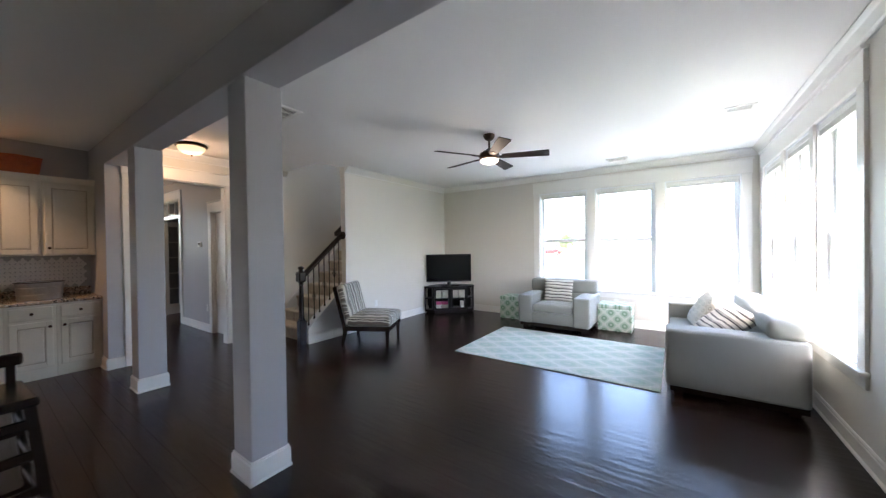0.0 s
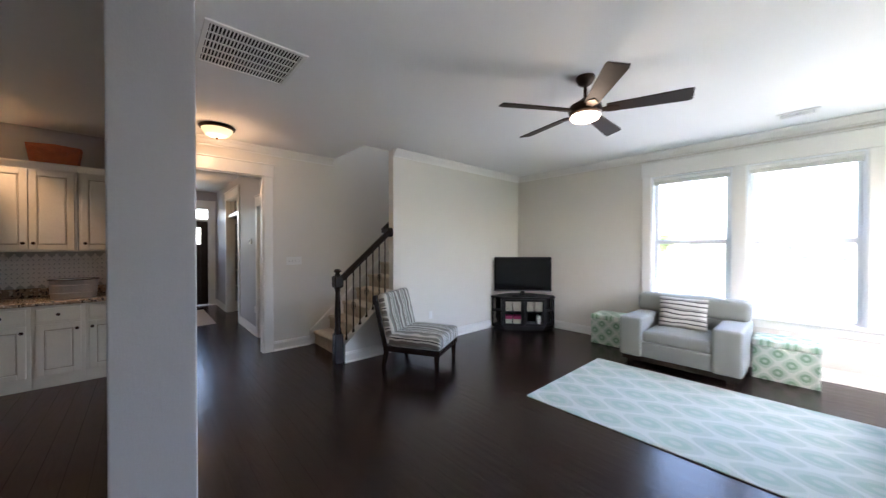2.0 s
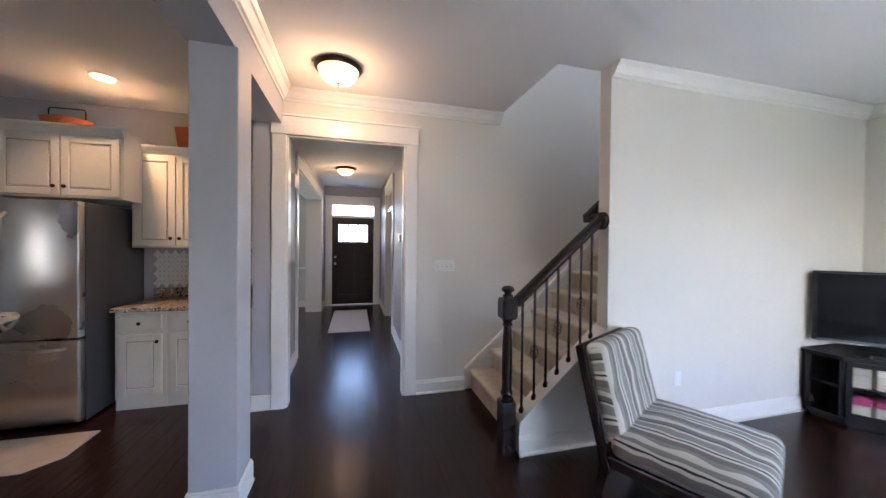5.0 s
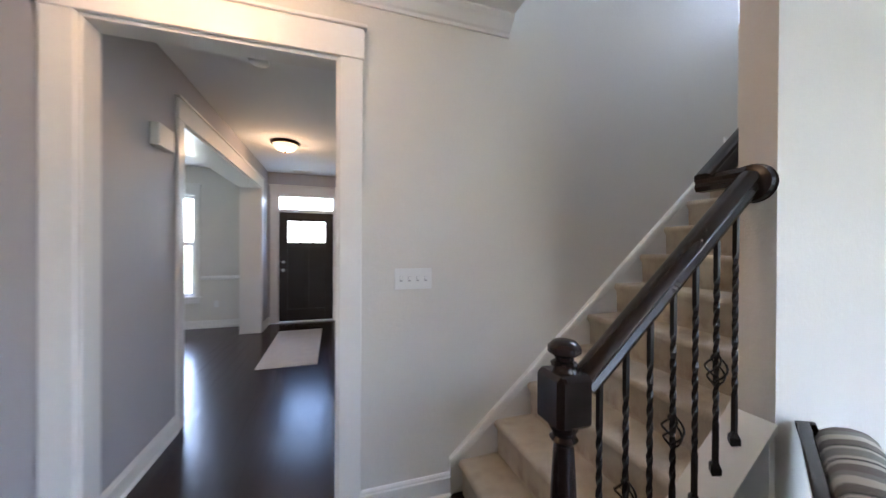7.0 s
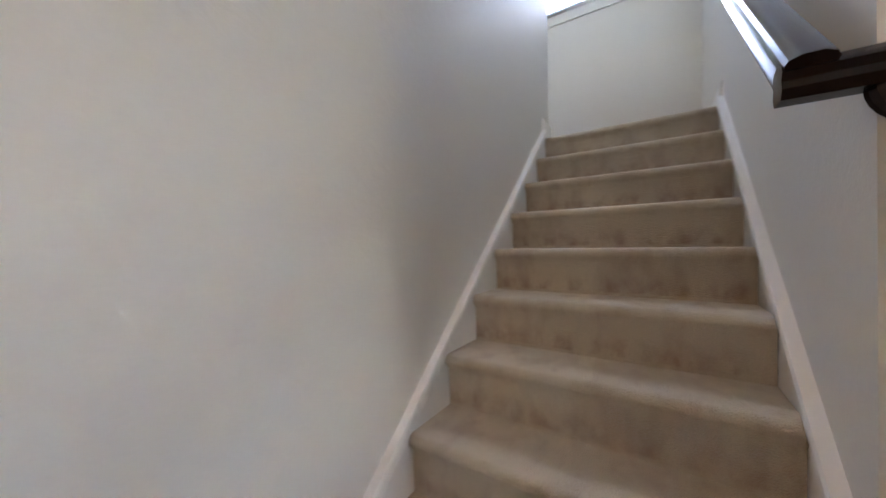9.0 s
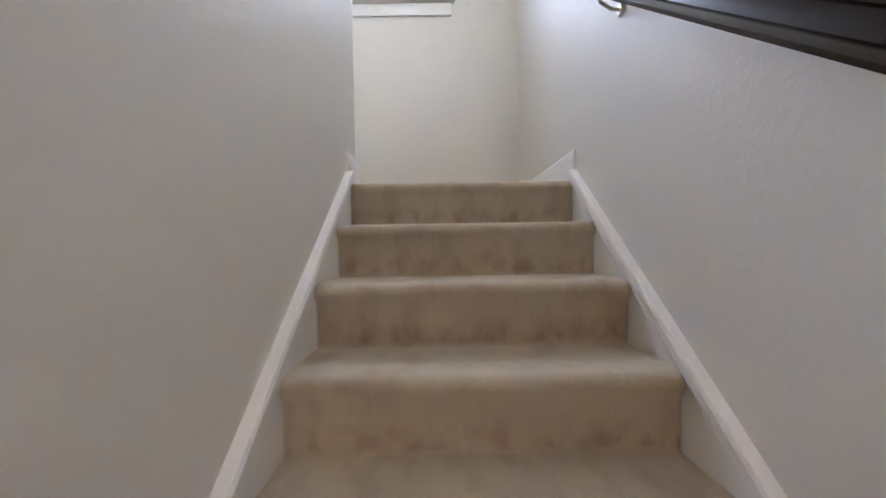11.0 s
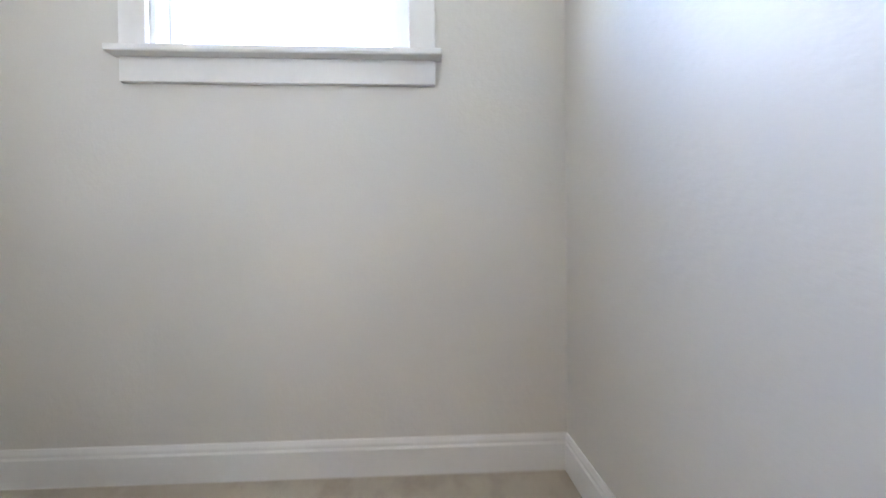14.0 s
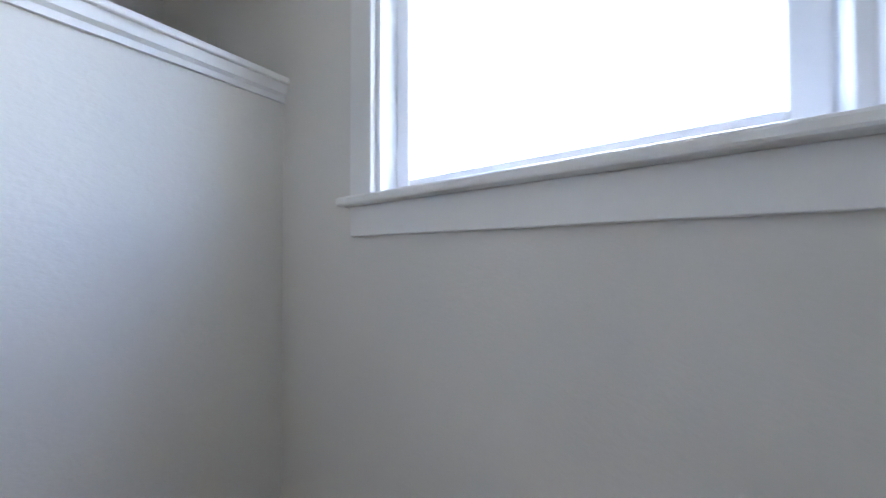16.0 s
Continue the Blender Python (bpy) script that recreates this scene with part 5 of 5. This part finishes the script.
lathe(bm, [(0.13, 0), (0.16, 0.03), (0.175, 0.09), (0.182, 0.1), (0.165, 0.1), (0.12, 0.02), (0.01, 0.015)], 0, 0, 28)
bmesh.ops.scale(bm, vec=(1, 0.7, 1), verts=bm.verts)
part("body", bm, M_BASKET, bk, smooth=True)
bm = bmesh.new()
sweep(bm, [(-0.13, 0, 0.08), (-0.13, 0, 0.18), (-0.12, 0, 0.2), (0.12, 0, 0.2), (0.13, 0, 0.18), (0.13, 0, 0.08)], ring(0.005, 6), up=(0, 1, 0))
part("handle", bm, M_IRON, bk, "thin dark wire handle", smooth=True)

can = thing("recessed_light", pose(1.62, 6.75, CE), "lit recessed ceiling light with a white rim", "recessed light")
bm = bmesh.new()
lathe(bm, [(0.095, 0), (0.095, -0.006), (0.075, -0.008)], 0, 0, 28)
part("rim", bm, M_PLASTIC, can, smooth=True)
bm = bmesh.new()
lathe(bm, [(0.074, -0.0082), (0.06, -0.012), (0.01, -0.013)], 0, 0, 24)
part("lens", bm, M_CAN, can, "glowing lens", smooth=True)
spot = bpy.data.lights.new("can_lamp", "SPOT")
spot.energy, spot.color, spot.spot_size, spot.spot_blend, spot.shadow_soft_size = 2.0, WARM, radians(104), 0.6, 0.05
new("can_lamp", spot).matrix_world = look((1.62, 6.75, CE - 0.03), (1.62, 6.74, 0))

# dark bar stool near the bar
lc = thing("bar_stool", pose(1.78, 3.55, 0, 0, 0, 4), "dark brown wooden bar stool with a low back", "bar stool")
for sx in (-1, 1):
    for sy in (-1, 1):
        bm = bmesh.new()
        sweep(bm, [(sx * 0.235, sy * 0.235, 0.0), (sx * 0.17, sy * 0.17, 0.74)], [(-0.019, -0.019), (0.019, -0.019), (0.019, 0.019), (-0.019, 0.019)], up=(0, 1, 0))
        part("leg", bm, M_ESPRESSO, lc)
for z in (0.2, 0.36, 0.52, 0.66):
    h = 0.235 - 0.065 * z / 0.74
    for sy in (-1, 1):
        part("rung", B(-h, h, sy * h - 0.012, sy * h + 0.012, z - 0.02, z + 0.02, bevel=0.005), M_ESPRESSO, lc)
        part("rung", B(sy * h - 0.012, sy * h + 0.012, -h + 0.013, h - 0.013, z - 0.06, z - 0.025, bevel=0.005), M_ESPRESSO, lc)
part("seat", B(-0.2, 0.2, -0.2, 0.2, 0.735, 0.775, bevel=0.012), M_ESPRESSO, lc)
for sx in (-1, 1):
    part("back_post", B(sx * 0.16 - 0.016, sx * 0.16 + 0.016, 0.16, 0.19, 0.77, 0.9, bevel=0.005), M_ESPRESSO, lc)
part("top_rail", B(-0.2, 0.2, 0.155, 0.195, 0.86, 0.92, bevel=0.012), M_ESPRESSO, lc)

# ---- outdoors ----
M_GRASS = material("lawn_grass", (0.095, 0.115, 0.055), rough=0.9, var=0.35, scale=0.4, fine=12, bump=0.3)
M_ROAD = material("pale_asphalt", (0.22, 0.22, 0.21), rough=0.9, var=0.12, scale=0.8, fine=30, bump=0.05)
M_CONCRETE = material("pale_concrete", (0.5, 0.49, 0.46), rough=0.85, var=0.08, scale=1, fine=30, bump=0.03)
M_SIDING = material("pale_siding", (0.55, 0.53, 0.5), rough=0.7, var=0.05)
M_BRICKW = material("red_brick_wall", (0.3, 0.14, 0.1), rough=0.85, var=0.2, scale=2, fine=30)
M_ROOF = material("gray_shingle_roof", (0.13, 0.14, 0.16), rough=0.9, var=0.2, scale=2, fine=20)
M_DARKPANE = material("dark_house_pane", (0.06, 0.07, 0.08), rough=0.1, var=0.1, bump=0.0)
M_LEAF = material("spring_leaves", (0.09, 0.14, 0.04), rough=0.8, var=0.4, scale=3, fine=20)
M_BARK = material("gray_bark", (0.16, 0.13, 0.1), rough=0.9, var=0.2, scale=6, fine=40, bump=0.1)
bm = B(-400, 400, -400, 400, -1.1, -0.75)
solid("ground", bm, M_GRASS, "green mown lawn reaching far off", "ground", "structure")
solid("road", B(62, 69, -300, 300, -0.75, -0.72), M_ROAD, "pale gray residential road", "road", "structure")
bm = bmesh.new()
prism(bm, [(9.5, -6.0), (62, -6.4), (62, 3.4), (30, 4.6), (9.5, 3.6)], -0.75, -0.73)
solid("driveway", bm, M_CONCRETE, "pale concrete drive running to the road", "driveway", "structure")
solid("foundation", B(-1.5, XE + 0.17, YS - 0.17, YF + 0.17, -0.75, -0.03), M_CONCRETE, "concrete foundation of the house", "foundation", "structure")
solid("porch", B(2.0, 5.2, YF + 0.17, YF + 2.2, -0.75, -0.05), M_CONCRETE, "concrete front porch", "porch", "structure")


def house(x, y, w, d, h, turn, mat, label):
    t = thing("house", pose(x, y, -0.75, 0, 0, turn), label, "house", "houses across the road")
    part("wall", B(-w / 2, w / 2, -d / 2, d / 2, 0, h), mat, t)
    bm = bmesh.new()
    prism(bm, [(-d / 2 - 0.5, h), (d / 2 + 0.5, h), (0, h + d * 0.36)], -w / 2 - 0.4, w / 2 + 0.4, "x")
    part("roof", bm, M_ROOF, t, "gray shingle roof")
    n = max(2, int(w // 3))
    for lev in range(2 if h > 5 else 1):
        for k in range(n):
            u = -w / 2 + w * (k + 0.5) / n
            wi = part("window", B(u - 0.55, u + 0.55, -d / 2 - 0.06, -d / 2 + 0.02, 1.0 + 2.9 * lev, 2.5 + 2.9 * lev), M_TRIM, t)
            part("pane", B(u - 0.47, u + 0.47, -d / 2 - 0.075, -d / 2 - 0.06, 1.08 + 2.9 * lev, 2.42 + 2.9 * lev), M_DARKPANE, wi)


for hx, hy, hw, hh, mt, lab in ((150, 70, 14, 5.6, M_BRICKW, "two-storey brick house with a gray roof"), (152, 38, 13, 3.2, M_SIDING, "low house with pale siding"), (156, 8, 14, 5.6, M_SIDING, "two-storey house with pale siding"),
                                (148, -28, 12, 3.2, M_BRICKW, "low brick house with a gray roof"), (160, 105, 15, 5.6, M_SIDING, "two-storey house with pale siding")):
    house(hx, hy, hw, 9, hh, -90, mt, lab)
house(17, -24, 12, 9, 3.4, 180, M_SIDING, "neighbouring house with a steep gray-blue roof")


def car(x, y, turn, mat, label):
    t = thing("car", pose(x, y, -0.72, 0, 0, turn), label, "car", "parked cars")
    bm = bmesh.new()
    prism(bm, [(-2.2, 0.35), (2.2, 0.35), (2.25, 0.7), (1.5, 0.9), (0.8, 1.4), (-1.0, 1.45), (-1.8, 0.98), (-2.25, 0.9)], -0.85, 0.85, "y")
    bmesh.ops.bevel(bm, geom=list(bm.edges), offset=0.06, segments=2, affect="EDGES")
    part("body", bm, mat, t, smooth=True)
    for s in (-1, 1):
        bm = bmesh.new()
        prism(bm, [(1.3, 0.95), (0.75, 1.33), (-0.95, 1.37), (-1.55, 1.0)], s * 0.83, s * 0.86, "y")
        part("side_glass", bm, M_DARKPANE, t)
        for wx in (-1.4, 1.4):
            bm = bmesh.new()
            lathe(bm, [(0.3, -0.1), (0.33, -0.06), (0.33, 0.06), (0.3, 0.1)], wx, 0.33, 20, z=s * 0.8, axis="y")
            wh = part("wheel", bm, M_BLACKWOOD, t, smooth=True)
            bm = bmesh.new()
            lathe(bm, [(0.2, -0.11), (0.2, 0.11)], wx, 0.33, 16, z=s * 0.8, axis="y")
            part("rim", bm, M_NICKEL, wh)


M_BLUECAR = material("blue_car_paint", (0.05, 0.08, 0.25), rough=0.25, var=0.05, bump=0.0)
M_WHITECAR = material("white_car_paint", (0.7, 0.7, 0.7), rough=0.25, var=0.03, bump=0.0)
M_REDCAR = material("red_car_paint", (0.3, 0.02, 0.02), rough=0.25, var=0.05, bump=0.0)
car(71.2, 0.5, 90, M_BLUECAR, "dark blue car parked by the road")
car(60.0, -5.2, 80, M_WHITECAR, "white car parked on the drive")
car(72, 22.5, 90, M_REDCAR, "dark red car parked by the road")


def tree(x, y, h, seed):
    rnd = random.Random(seed)
    t = thing("tree", pose(x, y, -0.75), "young tree in thin spring leaf", "tree", "trees outdoors")
    bm = bmesh.new()
    lathe(bm, [(0.16, 0), (0.11, h * 0.3), (0.06, h * 0.7), (0.02, h * 0.95)], 0, 0, 9)
    tips = []
    for k in range(16):
        z0 = h * (0.3 + 0.6 * k / 16)
        a, ln = rnd.uniform(0, 6.28), h * 0.3 * (1.1 - 0.6 * k / 16)
        p = [(0, 0, z0), (ln * 0.5 * math.cos(a), ln * 0.5 * math.sin(a), z0 + ln * 0.3), (ln * math.cos(a), ln * math.sin(a), z0 + ln * 0.7)]
        sweep(bm, p, ring(0.03, 5), up=(0.3, 0.2, 1))
        tips += [p[1], p[2]]
    part("trunk", bm, M_BARK, t)
    vs, fs = [], []
    for k in range(1500):
        c = Vector(rnd.choice(tips)) + Vector((rnd.gauss(0, 0.1), rnd.gauss(0, 0.1), rnd.gauss(0, 0.09))) * h
        u = Vector((rnd.gauss(0, 1), rnd.gauss(0, 1), rnd.gauss(0, 1))).normalized() * 0.13
        v = u.orthogonal().normalized() * 0.08
        n = len(vs)
        vs += [c - u, c + v, c + u, c - v]
        fs.append((n, n + 1, n + 2, n + 3))
    me = bpy.data.meshes.new("crown")
    me.from_pydata([tuple(v) for v in vs], [], fs)
    me.materials.append(M_LEAF)
    o = new("crown", me)
    o.parent = t


for k, (x, y, h) in enumerate(((110, 22, 6), (112, 52, 7), (108, -12, 6), (25, -17, 5), (60, 16, 4), (120, 84, 8))):
    tree(x, y, h, k)

# ---- wall tiles and floor boards ----
back = tagged(new("backsplash", finish(B(1.615, BX0 - 0.002, 7.44, 7.449, 0.97, 1.38), "backsplash", M_GROUT)), "pale lantern-shaped wall tiles over the counter", "tile", kind="structure")
bm = bmesh.new()
lantern = []
for k in range(24):
    a = 2 * math.pi * k / 24
    r = 0.8 + 0.2 * math.cos(4 * a)
    lantern.append((0.0365 * r * math.cos(a), 0.047 * r * math.sin(a)))
prism(bm, lantern, -0.004, 0.0, "y")
tile_mesh = finish(bm, "tile", M_TILE)
for i in range(16):
    for j in range(8):
        x, z = 1.66 + 0.076 * i + (0.038 if j % 2 else 0), 1.015 + 0.049 * j
        if x < BX0 - 0.045 and z < 1.35:
            o = new("tile", tile_mesh)
            o.parent, o.location = back, (x, 7.44, z)

floor = tagged(new("floor", finish(B(-1.2, XE, YS, YF, -0.03, -0.004), "floor", M_FLOOR)), "dark stained wooden floorboards with a soft gloss", "floor", kind="structure")
boards, rest = {}, bmesh.new()
rnd = random.Random(7)
PW = 0.127
row = 0
x = -1.2
while x < XE - 0.001:
    w = min(PW, XE - x)
    y = YS - rnd.uniform(0, 1.4)
    while y < YF:
        ln = rnd.choice((0.9, 1.2, 1.5, 1.8, 2.1))
        a, b = max(y, YS), min(y + ln, YF)
        y += ln
        if b - a < 0.02:
            continue
        mid = (a + b) / 2
        near = (2.6 < x < 8.3 and mid < 6.7) or (2.8 < x < 4.2)
        if near:
            key = (round(w, 3), round(b - a, 2))
            if key not in boards:
                bm = bmesh.new()
                g = 0.0001
                vs = [(g, g), (w - g, g), (w - g, key[1] - g), (g, key[1] - g)]
                top = [bm.verts.new((u + (0.0003 if u < w / 2 else -0.0003), v, 0)) for u, v in vs]
                low = [bm.verts.new((u, v, -0.0035)) for u, v in vs]
                bm.faces.new(top)
                for i in range(4):
                    bm.faces.new((low[i], low[(i + 1) % 4], top[(i + 1) % 4], top[i]))
                boards[key] = finish(bm, "plank", M_FLOOR)
            o = new("plank", boards[key])
            o.parent, o.location = floor, (x, a, 0)
            o.rotation_euler = (0, radians(rnd.uniform(-0.12, 0.12)), 0)
        else:
            vs = [rest.verts.new(q) for q in ((x + 0.001, a + 0.001, 0), (x + w - 0.001, a + 0.001, 0), (x + w - 0.001, b - 0.001, 0), (x + 0.001, b - 0.001, 0))]
            rest.faces.new(vs)
    x += w
o = new("planks", finish(rest, "planks", M_FLOOR))
o.parent = floor
tagged(o, kind="stuff")
